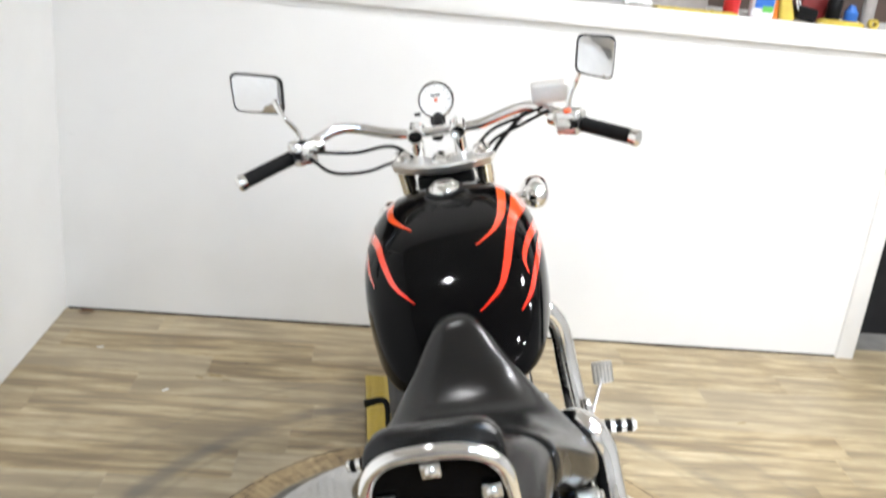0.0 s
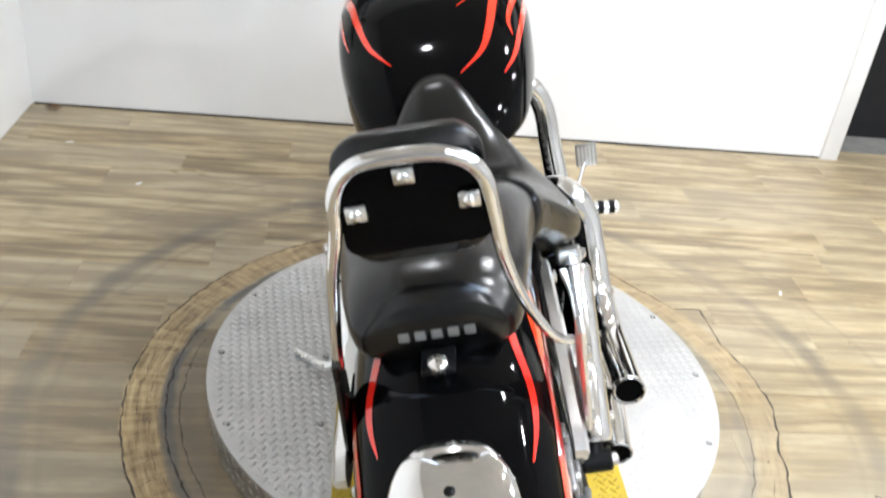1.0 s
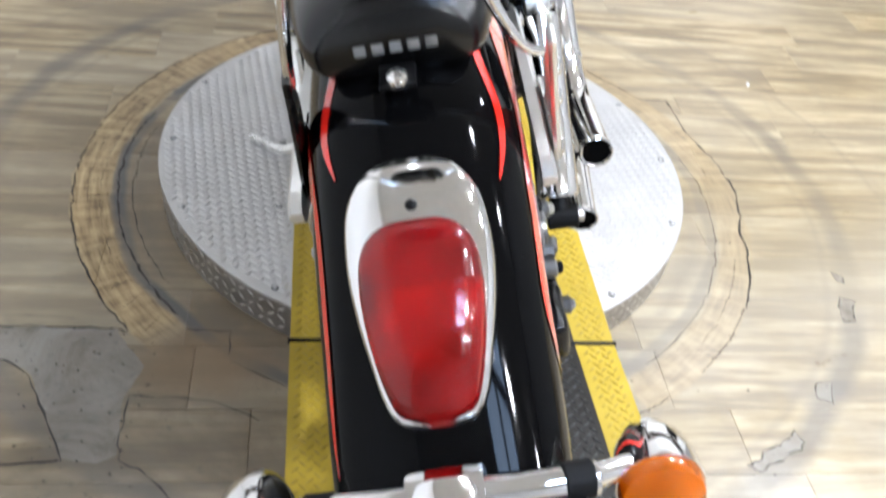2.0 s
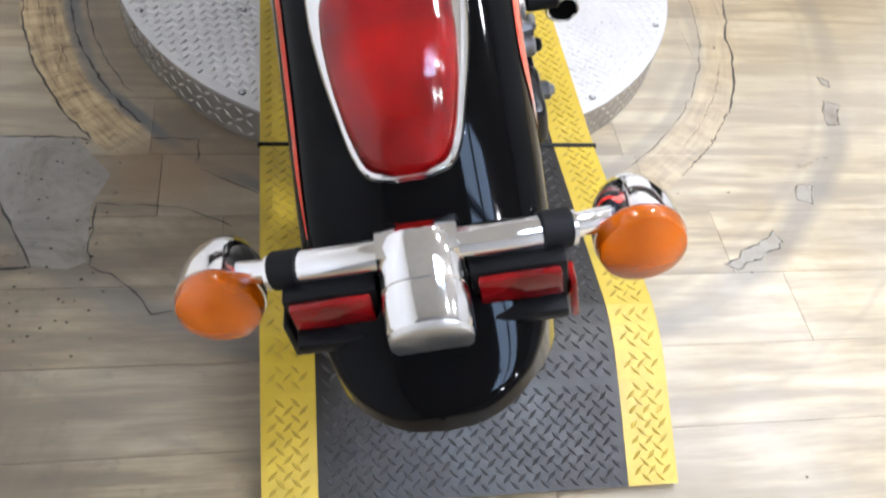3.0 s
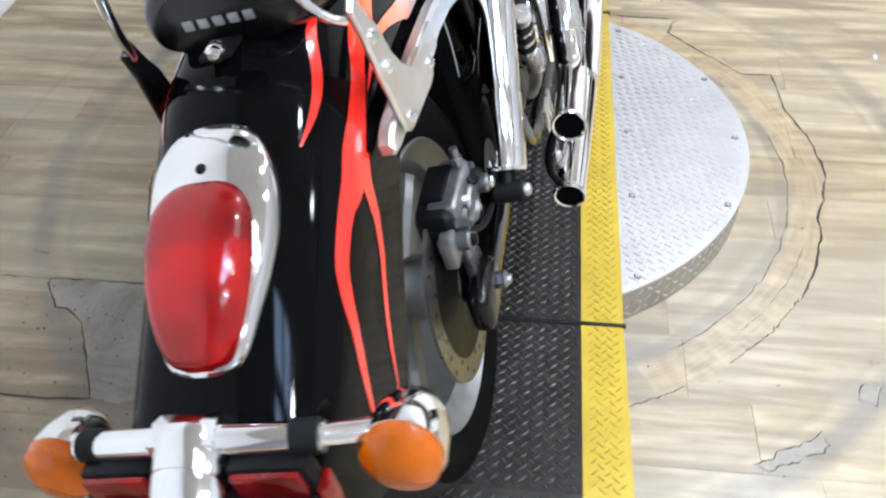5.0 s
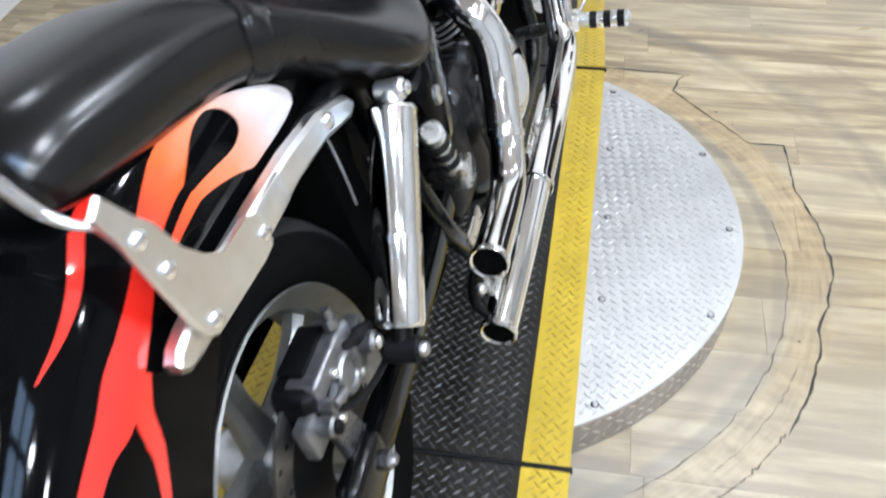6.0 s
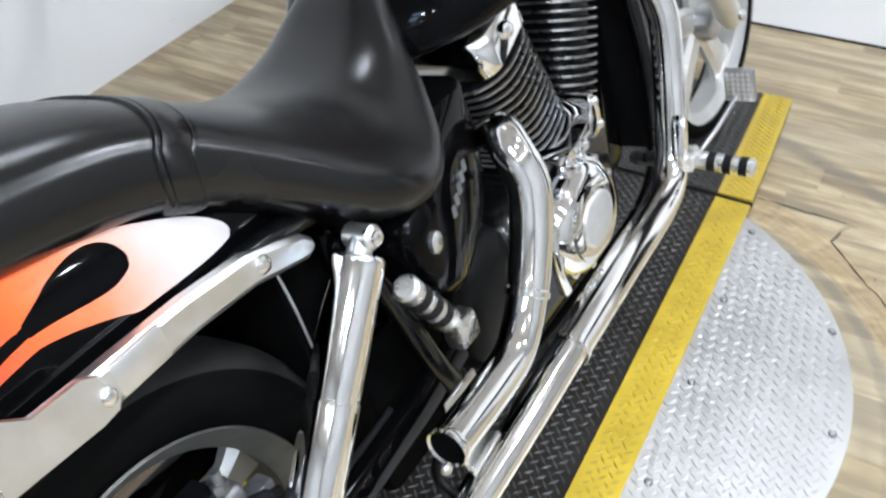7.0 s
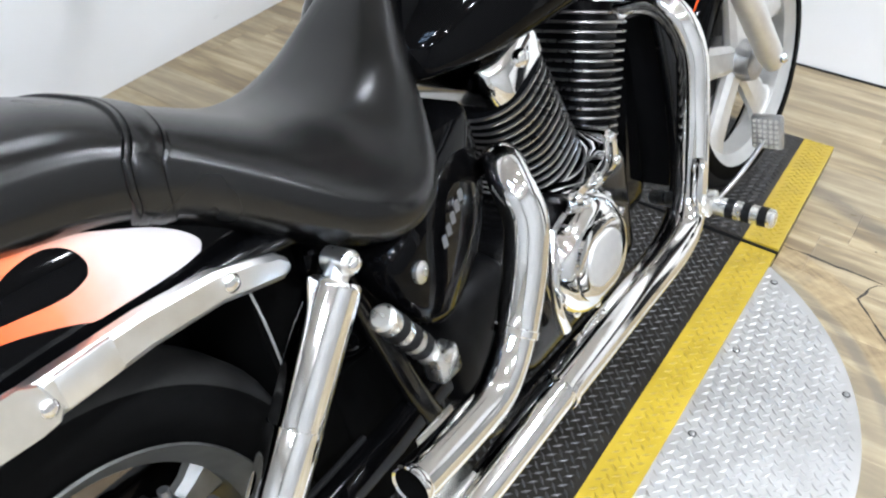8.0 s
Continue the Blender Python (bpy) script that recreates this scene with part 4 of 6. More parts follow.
for k, pts in enumerate(([(-0.868, 1.02, 0.019), (-0.90, 1.06, 0.0155), (-0.935, 1.12, 0.013), (-0.97, 1.21, 0.0125), (-1.013, 1.27, 0.016), (-1.05, 1.28, 0.020), (-1.08, 1.28, 0.018), (-1.11, 1.23, 0.012), (-1.145, 1.21, 0.010), (-1.168, 1.23, 0.0095), (-1.187, 1.33, 0.009), (-1.2, 1.45, 0.008), (-1.221, 1.67, 0.007), (-1.247, 2.3, 0.002)],
            [(-0.864, 1.303, 0.0065), (-0.90, 1.305, 0.0055), (-0.935, 1.315, 0.0035), (-0.965, 1.335, 0.0008)],
            [(-1.035, 1.38, 0.012), (-1.058, 1.48, 0.011), (-1.07, 1.70, 0.008), (-1.09, 1.98, 0.006), (-1.115, 2.12, 0.005), (-1.146, 2.33, 0.0045), (-1.18, 2.75, 0.001)],
            [(-0.93, 0.62, 0.003), (-0.965, 0.66, 0.006), (-1.013, 0.80, 0.006), (-1.05, 0.80, 0.004), (-1.09, 0.70, 0.0008)],
            [(-0.93, -0.50, 0.003), (-0.966, -0.54, 0.006), (-1.018, -0.68, 0.006), (-1.046, -0.67, 0.004), (-1.075, -0.59, 0.0008)],
            [(-0.96, -1.15, 0.010), (-1.02, -1.05, 0.008), (-1.1, -0.95, 0.006), (-1.188, -0.97, 0.005), (-1.24, -1.0, 0.004), (-1.30, -1.02, 0.0008)],
            [(-1.37, -0.75, 0.003), (-1.40, -0.57, 0.0035), (-1.42, -0.39, 0.003), (-1.438, -0.20, 0.0008)])):
    flame(fender_at, pts, rear_fender, FENDER_FLAME, 0.0011 + 0.0002 * (k % 2))
flame_head(fender_at, [(-0.872, 1.19, -0.872, 0.86), (-0.845, 1.11, -0.845, 0.83), (-0.823, 1.03, -0.82, 0.84), (-0.800, 0.975, -0.795, 0.86), (-0.782, 0.965, -0.775, 0.89), (-0.768, 1.00, -0.750, 0.955), (-0.758, 1.08, -0.715, 1.07),
                       (-0.754, 1.17, -0.680, 1.20), (-0.7535, 1.22, -0.655, 1.36), (-0.755, 1.26, -0.643, 1.50), (-0.758, 1.30, -0.650, 1.59), (-0.765, 1.33, -0.675, 1.71), (-0.780, 1.355, -0.720, 1.70), (-0.800, 1.345, -0.765, 1.59), (-0.823, 1.315, -0.810, 1.47), (-0.845, 1.285, -0.843, 1.39), (-0.868, 1.262, -0.868, 1.342)],
           rear_fender, FENDER_FLAME, 0.0015)

# seat
SEAT = spline([(-0.198, 0.022, 0.852, 0.848, 0.838), (-0.212, 0.042, 0.872, 0.858, 0.815), (-0.25, 0.066, 0.868, 0.842, 0.765), (-0.29, 0.105, 0.838, 0.79, 0.71), (-0.33, 0.15, 0.803, 0.738, 0.672), (-0.38, 0.19, 0.78, 0.706, 0.64), (-0.43, 0.207, 0.776, 0.702, 0.628), (-0.48, 0.208, 0.788, 0.722, 0.634),
               (-0.53, 0.194, 0.812, 0.756, 0.66), (-0.59, 0.166, 0.844, 0.808, 0.708), (-0.65, 0.143, 0.877, 0.854, 0.752), (-0.71, 0.128, 0.903, 0.882, 0.780), (-0.78, 0.119, 0.918, 0.896, 0.797), (-0.86, 0.111, 0.929, 0.903, 0.810), (-0.93, 0.101, 0.934, 0.906, 0.822), (-0.972, 0.09, 0.925, 0.898, 0.832), (-0.99, 0.075, 0.905, 0.885, 0.842)], 4)


def seat_ring(q, grow=0.0):
    y, w, zc, ze, zb = q
    w, zc, ze, zb = w + grow, zc + grow, ze + grow, zb - grow
    out = []
    for a in np.linspace(-math.pi, math.pi, 52, endpoint=False):
        s, c = math.sin(a), math.cos(a)
        if c >= 0:
            x = math.copysign(abs(s) ** 0.7, s)
            crown = zc + (ze - zc) * abs(x) ** 3.0
            out.append(Vector((w * x, y, (ze + zb) / 2 + (crown - (ze + zb) / 2) * c**0.38)))
        else:
            out.append(Vector((w * math.copysign(abs(s) ** 0.5, s) * (0.9 + 0.1 * (1 + c)), y, (ze + zb) / 2 + (zb - (ze + zb) / 2) * (-c) ** 0.6)))
    return out


seat = part("seat", rings([seat_ring(q) for q in SEAT]), LEATHER, bike, "black leather two-up seat with a deep rider's dip", 60)


def seat_at(y, i, grow):
    ys = [q[0] for q in SEAT][::-1]
    q = [np.interp(y, ys, [p[k] for p in SEAT][::-1]) for k in range(5)]
    return seat_ring(q, grow)[i]


strap = []
for off, grow in ((-0.019, -0.001), (-0.0175, 0.004), (-0.0135, 0.0045), (-0.0125, 0.0032), (-0.0115, 0.005), (0.0115, 0.005), (0.0125, 0.0032), (0.0135, 0.0045), (0.0175, 0.004), (0.019, -0.001)):
    row = []
    for i in range(52):
        a = abs(-math.pi + 2 * math.pi * i / 52)
        row.append(seat_at(-0.628 - 0.054 * min(1, a / (math.pi / 2)) + off, i, grow))
    strap.append(row)
part("seat_strap", rings(strap, True, False), LEATHER, seat, "black leather strap round the seat", 60)

# wheels
def wheel(name, c, r, half, rim_r, label):
    w = part(name, lathe([(rim_r - 0.002, -half * 0.5), (rim_r + 0.010, -half * 0.76), (r * 0.82, -half), (r * 0.89, -half * 0.96), (r * 0.95, -half * 0.78), (r * 0.985, -half * 0.5), (r, -half * 0.2), (r, half * 0.2), (r * 0.985, half * 0.5), (r * 0.95, half * 0.78), (r * 0.89, half * 0.96), (r * 0.82, half), (rim_r + 0.010, half * 0.76), (rim_r - 0.002, half * 0.5)],
             c, c + Vector((1, 0, 0)), 72, True), TYRE, bike, label, 50)
    part("tread_band", lathe([(r * 0.925, -half * 0.86), (r * 0.953, -half * 0.78), (r * 0.988, -half * 0.5), (r * 1.004, -half * 0.2), (r * 1.004, half * 0.2), (r * 0.988, half * 0.5), (r * 0.953, half * 0.78), (r * 0.925, half * 0.86)], c, c + Vector((1, 0, 0)), 72, True), TREAD, w, "dusty tyre tread", 50)
    part("rim", lathe([(rim_r - 0.016, -half * 0.5), (rim_r - 0.004, -half * 0.66), (rim_r + 0.012, -half * 0.88), (rim_r + 0.014, -half * 0.84), (rim_r - 0.003, -half * 0.45), (rim_r - 0.003, half * 0.45), (rim_r + 0.014, half * 0.84), (rim_r + 0.012, half * 0.88), (rim_r - 0.004, half * 0.66), (rim_r - 0.016, half * 0.5)],
         c, c + Vector((1, 0, 0)), 64, True), RIM if c is AX_F else RIM_SHADED, w, "satin alloy rim")
    part("hub", lathe([(0.03, -0.06), (0.045, -0.055), (0.05, -0.03), (0.04, 0), (0.05, 0.03), (0.045, 0.055), (0.03, 0.06)], c, c + Vector((1, 0, 0)), 28), ALLOY, w)
    broad = 1.6 if c is AX_F else 1.0
    for k in range(5):
        a = 2 * math.pi * k / 5 + 0.35
        u, t = Vector((0, math.cos(a), math.sin(a))), Vector((0, -math.sin(a), math.cos(a)))
        loops = []
        for d, wd, th in ((0.035, 0.032, 0.020), (rim_r * 0.45, 0.022 * broad, 0.016), (rim_r * 0.8, 0.024 * broad, 0.015), (rim_r - 0.008, 0.036 * broad, 0.018)):
            o = c + u * d
            loops.append([o + t * wd * p + Vector((th * q, 0, 0)) for p, q in ((-1, -0.4), (-0.6, -1), (0.6, -1), (1, -0.4), (1, 0.4), (0.6, 1), (-0.6, 1), (-1, 0.4))])
        part("spoke", rings(loops), CLAMP if c is AX_F else RIM_SHADED, w, sharp=30)
    return w


rear = wheel("rear_wheel", AX_R, 0.302, 0.078, 0.202, "black rear tyre on a silver alloy wheel")
STEER = TURN
front = wheel("front_wheel", AX_F, 0.305, 0.05, 0.240, "black front tyre on a silver alloy wheel")
STEER = None


def disc(parent, c, x, r, r_in):
    o = c + Vector((x, 0, 0))
    d = part("brake_disc", lathe([(r_in, -0.0025), (r, -0.0025), (r, 0.0025), (r_in, 0.0025)], o, o + Vector((1, 0, 0)), 56, True), DISC, parent, "drilled steel brake disc")
    for k in range(30):
        a = 2 * math.pi * k / 30
        q = r_in + (r - r_in) * (0.25 + 0.25 * (k % 3))
        p = o + Vector((0.0026, q * math.cos(a), q * math.sin(a)))
        part("hole", lathe([(0.0040, 0), (0.0034, 0.0003)], p, p + Vector((1, 0, 0)), 8), PLASTIC, d)
    part("carrier", lathe([(0.03, -0.004), (r_in + 0.004, -0.002), (r_in + 0.004, 0.003), (0.05, 0.008), (0.03, 0.01)], o, o + Vector((1, 0, 0)), 40, True), DARK, d)
    return d


disc(rear, AX_R, 0.090, 0.143, 0.104)
STEER = TURN
disc(front, AX_F, -0.068, 0.148, 0.108)
STEER = None

# frame and swing arm
def pipe(name, pts, r, mat=None, parent=None, label="", segs=14, caps=True):
    return part(name, tube(pts, r, segs, caps=caps), mat or FRAME, parent or bike, label)


frame_part = pipe("frame", [(0, 0.36, 0.86), (0, 0.2, 0.80), (0, -0.1, 0.75), (0, -0.35, 0.70), (0, -0.5, 0.67)], 0.026)
for s in (-1, 1):
    pipe("downtube", [(s * 0.03, 0.37, 0.84), (s * 0.10, 0.36, 0.55), (s * 0.12, 0.34, 0.30), (s * 0.12, 0.26, 0.2), (s * 0.12, 0, 0.19), (s * 0.12, -0.3, 0.21), (s * 0.13, -0.42, 0.32), (s * 0.12, -0.47, 0.5), (s * 0.11, -0.5, 0.68)], 0.017, parent=frame_part)
    arm = part("swing_arm", rings([[(x + dx, y, z + dz) for dx, dz in rounded(0.015, h, 0.008, 3)] for x, y, z, h in ((s * 0.116, -0.38, 0.360, 0.022), (s * 0.124, -0.5, 0.356, 0.024), (s * 0.131, -0.70, 0.354, 0.026), (s * 0.134, -0.90, 0.354, 0.027))]), BLACK, bike, "black box-section swing arm", 40)
    part("axle_nut", lathe([(0.012, 0), (0.013, 0.004), (0.013, 0.012), (0.009, 0.015), (0.006, 0.02)], (s * 0.150, -0.86, 0.354), (s * 1, -0.86, 0.354), 6 if s > 0 else 12), CAST, arm, "dull axle nut", 30)
    pipe("seat_rail", [(s * 0.10, -0.42, 0.66), (s * 0.118, -0.5, 0.68), (s * 0.122, -0.62, 0.70), (s * 0.12, -0.8, 0.70)], 0.014, parent=frame_part)
# the second box is an added dark sheet that hides the floor beyond
part("inner_fender", merged(box(-0.085, -0.60, 0.34, 0.085, -0.52, 0.70, 0.012), box(-0.094, -0.90, 0.48, -0.086, -0.53, 0.72, 0.003)), SOOT_SHADE, bike, "black plastic panel before the rear wheel, with an added dark sheet")
# added dark block where only deep shade shows behind the engine
part("gap_filler", box(-0.11, -0.555, 0.22, 0.085, -0.36, 0.46, 0.02), SOOT_SHADE, bike, "added dull black filler darkening the gap behind the engine")
part("battery_box", box(-0.10, -0.52, 0.45, 0.10, -0.29, 0.652, 0.045, 4), BLACK, bike)

# fender struts, bracket and passenger backrest bar
def strap_plate(name, outline, x0, x1, parent, mat, label=""):
    return part(name, slab(outline, 0, min(x0, x1), max(x0, x1), 0.0035), mat, parent, label, 30)


for s in (-1, 1):
    X = s * 0.134
    strut = part("fender_strut", rings([[Vector((s * (0.128 + t), y + dy, z + dz)) for t, dy, dz in ((0, 0.0, h), (0.012, 0.0, h), (0.016, 0, h - 0.006), (0.016, 0, -h + 0.006), (0.012, 0, -h), (0, 0, -h))]
             for y, z, h in [(-0.575, 0.672, 0.008), (-0.585, 0.675, 0.015), (-0.62, 0.686, 0.0175), (-0.66, 0.697, 0.018), (-0.74, 0.705, 0.019), (-0.83, 0.706, 0.021), (-0.92, 0.707, 0.020), (-0.99, 0.706, 0.018), (-1.010, 0.705, 0.014), (-1.020, 0.705, 0.006)]]), SATIN, bike, "satin steel fender strut", 30)
    br = strap_plate("backrest_bracket", [(-1.000, 0.875), (-0.982, 0.842), (-0.968, 0.823), (-0.956, 0.785), (-0.936, 0.755), (-0.910, 0.737), (-0.862, 0.736), (-0.848, 0.728), (-0.838, 0.697), (-0.846, 0.687), (-0.865, 0.685), (-0.970, 0.692), (-0.984, 0.702), (-0.992, 0.732), (-1.008, 0.833), (-1.018, 0.866)], s * 0.145, s * 0.153, bike, SATIN, "satin steel backrest bracket")
    if s < 0:
        # same steel on the left, coloured black for the shade it stands in
        br.data.materials[0] = FRAME
        for v in br.data.vertices:
            v.co.x += 0.022 + 0.022 * min(1, max(0, (v.co.z - 0.70) / 0.17))
    for y, z in ((-0.851, 0.707), (-0.967, 0.709), (-0.981, 0.782), (-0.990, 0.822)) if s > 0 else ():
        part("bolt", bolt_head((s * 0.152, y, z), (s, 0, 0), 0.0085, 0.007), CHROME, br)
    part("bolt", bolt_head((s * 0.143, -0.647, 0.696), (s, 0, 0), 0.010, 0.008), CHROME, strut)
for s in (-1, 1):
    part("fender_edge", tube([(s * 0.112, -0.612, 0.655), (s * 0.110, -0.606, 0.60), (s * 0.106, -0.602, 0.54)], 0.0016, 6), GREYP, bike)
    part("strut_cover", box(s * 0.1385 - 0.007, -0.835, 0.688, s * 0.1385 + 0.007, -0.775, 0.724, 0.003), SATIN, bike, "raised step on the fender strut")
BX = 0.010
hoop = [(0.140, -1.005, 0.850), (0.126, -1.012, 0.860), (0.102, -1.018, 0.882), (0.083, -1.022, 0.93), (0.073, -1.028, 0.98), (0.070, -1.033, 1.03), (0.066, -1.037, 1.066), (0.050, -1.040, 1.088), (0.022, -1.041, 1.098)]
left_leg = [(0.044, -1.04, 1.090), (0.059, -1.037, 1.066), (0.066, -1.033, 1.03), (0.080, -1.028, 0.98), (0.090, -1.022, 0.93), (0.099, -1.013, 0.885), (0.104, -1.003, 0.855)]
sissy = part("backrest_bar", tube([(x + BX * (x < 0.12), y, z) for x, y, z in hoop] + [(BX - 0.03, -1.041, 1.099)] + [(-x, y, z) for x, y, z in left_leg], [0.0048, 0.005, 0.0055, 0.006, 0.0064, 0.007, 0.0078] + [0.0082] * 4 + [0.0078, 0.007, 0.0064, 0.006, 0.0058, 0.0056], 14), CHROME, bike, "bright steel backrest hoop")
pad_m = pose(BX, -1.022, 1.052, 86, 0, 0)
pad = part("backrest_pad", moved(rings([[(x * k, y * k, z) for x, y in rounded(0.070, 0.062, 0.030)] for z, k in ((-0.034, 0.6), (-0.028, 0.86), (-0.016, 0.97), (-0.004, 1.0), (0.004, 1.0), (0.008, 0.95))]), pad_m), LEATHER, sissy, "black leather backrest pad", 60)
part("back_plate", moved(slab([(x, y - 0.004) for x, y in rounded(0.069, 0.046, 0.014)], 2, 0.0085, 0.012, 0.0015), pad_m), BLACK, sissy, "glossy black back plate")
for x, z in ((0.007, 1.080), (-0.042, 1.049), (0.061, 1.048)):
    part("tab", box(x - 0.010, -1.043, z - 0.008, x + 0.010, -1.037, z + 0.008, 0.002), BRUSHED, sissy)
    part("bolt", bolt_head((x, -1.043, z), (0, -1, 0.1), 0.006, 0.005), CHROME, sissy)

# plain bars that stand for the writing on the seat's tail
for k in range(5):
    x = -0.033 + 0.0175 * k
    part("lettering_bar", box(x - 0.0058, -0.9930, 0.8662, x + 0.0058, -0.990, 0.8772, 0.0012), LETTER, seat)
tab = part("seat_bracket", box(-0.018, -1.028, 0.846, 0.018, -0.98, 0.852, 0.002), PLASTIC, bike)
part("seat_knob", lathe([(0.011, 0), (0.012, 0.005), (0.010, 0.012), (0.004, 0.016)], (0, -1.017, 0.846), (0, -1.03, 0.9), 22), CHROME, bike, "chrome seat knob")

# tail light
def fender_top(y, x):
    ys = [q[0] for q in FENDER][::-1]
    w = np.interp(y, ys, [q[1] for q in FENDER][::-1])
    return fender_at(y, math.asin(min(1, (abs(x) / w) ** 1.25))).z


def shell(outline, power, flat):
    """A domed cover lofted over the rear fender: rows of place, half width, height."""
    out = []
    for y, w, h in spline(outline, 5):
        row = []
        for a in np.linspace(-math.pi / 2, math.pi / 2, 19):
            x = w * math.copysign(abs(math.sin(a)) ** flat, a)
            base = fender_top(y, w) - 0.004
            top = fender_top(y, 0) + h
            row.append(Vector((x, y - 0.5 * h * math.cos(a), base + (top - base) * max(math.cos(a), 0) ** power)))
        out.append(row)
    return rings(out, False, False)


tail = part("tail_light", shell([(-1.080, 0.014, 0.002), (-1.085, 0.034, 0.007), (-1.098, 0.052, 0.013), (-1.122, 0.065, 0.018), (-1.16, 0.0685, 0.019), (-1.20, 0.064, 0.018), (-1.24, 0.0545, 0.015), (-1.268, 0.046, 0.011), (-1.284, 0.034, 0.006), (-1.290, 0.013, 0.001)], 0.42, 0.8), CHROME, bike, "chrome tail light housing")
LENS = [(-1.136, 0.010, 0.014), (-1.141, 0.030, 0.020), (-1.153, 0.046, 0.027), (-1.172, 0.0545, 0.034), (-1.196, 0.0560, 0.038), (-1.216, 0.0540, 0.0385), (-1.236, 0.0505, 0.037), (-1.262, 0.0435, 0.029), (-1.281, 0.033, 0.018), (-1.288, 0.013, 0.008)]
part("upper_lens", shell(LENS[:5], 0.28, 0.62), DEEPLENS, tail, "deep red upper part of the lens", 50)
part("lens", shell(LENS[4:], 0.28, 0.62), REDLENS, tail, "large red tail light lens", 50)
# dark stud standing in for a dark reflection in the chrome housing
part("reflection_spot", bolt_head((0, -1.136, fender_top(-1.13, 0) + 0.017), (0, -0.3, 1), 0.006, 0.006), PLASTIC, tail)
part("lens_crease", tube([(0.038, -1.178, fender_top(-1.165, 0.038) + 0.030), (0.039, -1.22, fender_top(-1.205, 0.039) + 0.033), (0.034, -1.262, fender_top(-1.25, 0.034) + 0.026)], 0.0012, 6), REDLENS, tail)

# rear signal bar
bar_y, bar_z = -1.345, 0.650
plate_bar = part("signal_bar", tube([(-0.125, bar_y + 0.006, bar_z - 0.012), (-0.07, bar_y, bar_z - 0.004), (0, bar_y - 0.002, bar_z), (0.07, bar_y, bar_z - 0.004), (0.125, bar_y + 0.006, bar_z - 0.012)], 0.0145, 16), CHROME, bike, "chrome rear signal bar")
def lamp_ring(y, z, k, w=0.036, h=0.031):
    return [(x * k, y - 0.15 * zz * k, z + 0.96 * zz * k) for x, zz in rounded(w, h, min(w, h) - 0.001, 9)]


lamp_box = part("plate_lamp", rings([lamp_ring(bar_y + 0.004, bar_z + 0.000, 0.80), lamp_ring(bar_y - 0.004, bar_z - 0.004, 0.93), lamp_ring(bar_y - 0.024, bar_z - 0.018, 0.97), lamp_ring(bar_y - 0.030, bar_z - 0.022, 0.98), lamp_ring(bar_y - 0.0305, bar_z - 0.0225, 0.955), lamp_ring(bar_y - 0.032, bar_z - 0.0235, 0.955),
     lamp_ring(bar_y - 0.0325, bar_z - 0.024, 0.99), lamp_ring(bar_y - 0.056, bar_z - 0.040, 1.0), lamp_ring(bar_y - 0.0585, bar_z - 0.042, 0.97)]), CHROME, plate_bar, "chrome number plate lamp housing", 40)
part("end_cap", rings([lamp_ring(bar_y - 0.058, bar_z - 0.0415, 0.955), lamp_ring(bar_y - 0.062, bar_z - 0.0445, 0.94), lamp_ring(bar_y - 0.063, bar_z - 0.0452, 0.88)]), SATIN, plate_bar, "dull steel end cap")
for side in (-1, 1):
    part("cheek", rings([[(side * (0.0285 + dx), bar_y + dy, bar_z + dz) for dx, dy, dz in ((-0.0125, y, a), (0.004, y, a), (0.0075, y, b), (-0.0075, y, b))] for y, a, b in ((0.024, 0.004, -0.004), (0.020, 0.011, -0.012), (0.006, 0.017, -0.02), (-0.016, 0.012, -0.026))]), CHROME, plate_bar, sharp=30)
part("lamp_window", rings([[(x, bar_y + y, bar_z + z) for x, z in ((-0.0160, a), (0.0160, a), (0.0160, a - 0.02), (-0.0160, a - 0.02))] for y, a in ((0.026, 0.001), (0.016, 0.009), (-0.002, 0.0135), (-0.010, 0.010))]), REDLENS, plate_bar, "red lamp window")
for s in (-1, 1):
    part("collar", cyl((s * 0.095, bar_y + 0.003, bar_z - 0.007), (s * 0.122, bar_y + 0.007, bar_z - 0.012), 0.0165, segs=18, bevel=0.002), RUBBER, plate_bar)
    part("reflector_bracket", box(s * 0.076 - 0.039, bar_y - 0.026, bar_z - 0.062, s * 0.076 + 0.039, bar_y - 0.006, bar_z - 0.012, 0.004), PLASTIC, plate_bar)
    part("bracket_foot", box(s * 0.076 - 0.036, bar_y - 0.045, bar_z - 0.064, s * 0.076 + 0.036, bar_y - 0.02, bar_z - 0.050, 0.004), PLASTIC, plate_bar)
    part("reflector", box(s * 0.076 - 0.033, bar_y - 0.034, bar_z - 0.044, s * 0.076 + 0.033, bar_y - 0.027, bar_z - 0.014, 0.002), REFLECTOR, plate_bar, "red reflector")
    part("plate_tab", box(s * 0.118 - 0.003, bar_y - 0.03, bar_z - 0.085, s * 0.118 + 0.003, bar_y - 0.005, bar_z - 0.04, 0.002), REDLENS if s > 0 else PLASTIC, plate_bar)


def signal(c, parent, name="turn_signal", facing=-1):
    c = Vector(c)
    ax = Vector((0, facing, 0.12)).normalized()
    b = part(name, lathe([(0.008, -0.066), (0.022, -0.060), (0.033, -0.042), (0.0385, -0.018), (0.0395, 0.0), (0.036, 0.001)], c, c + ax, 32), CHROME, parent, "chrome bullet turn signal")
    part("lens", lathe([(0.0375, -0.002), (0.0385, 0.004), (0.036, 0.014), (0.026, 0.021), (0.012, 0.024), (0.003, 0.0245)], c, c + ax, 32), AMBER, b, "amber signal lens")
    return b


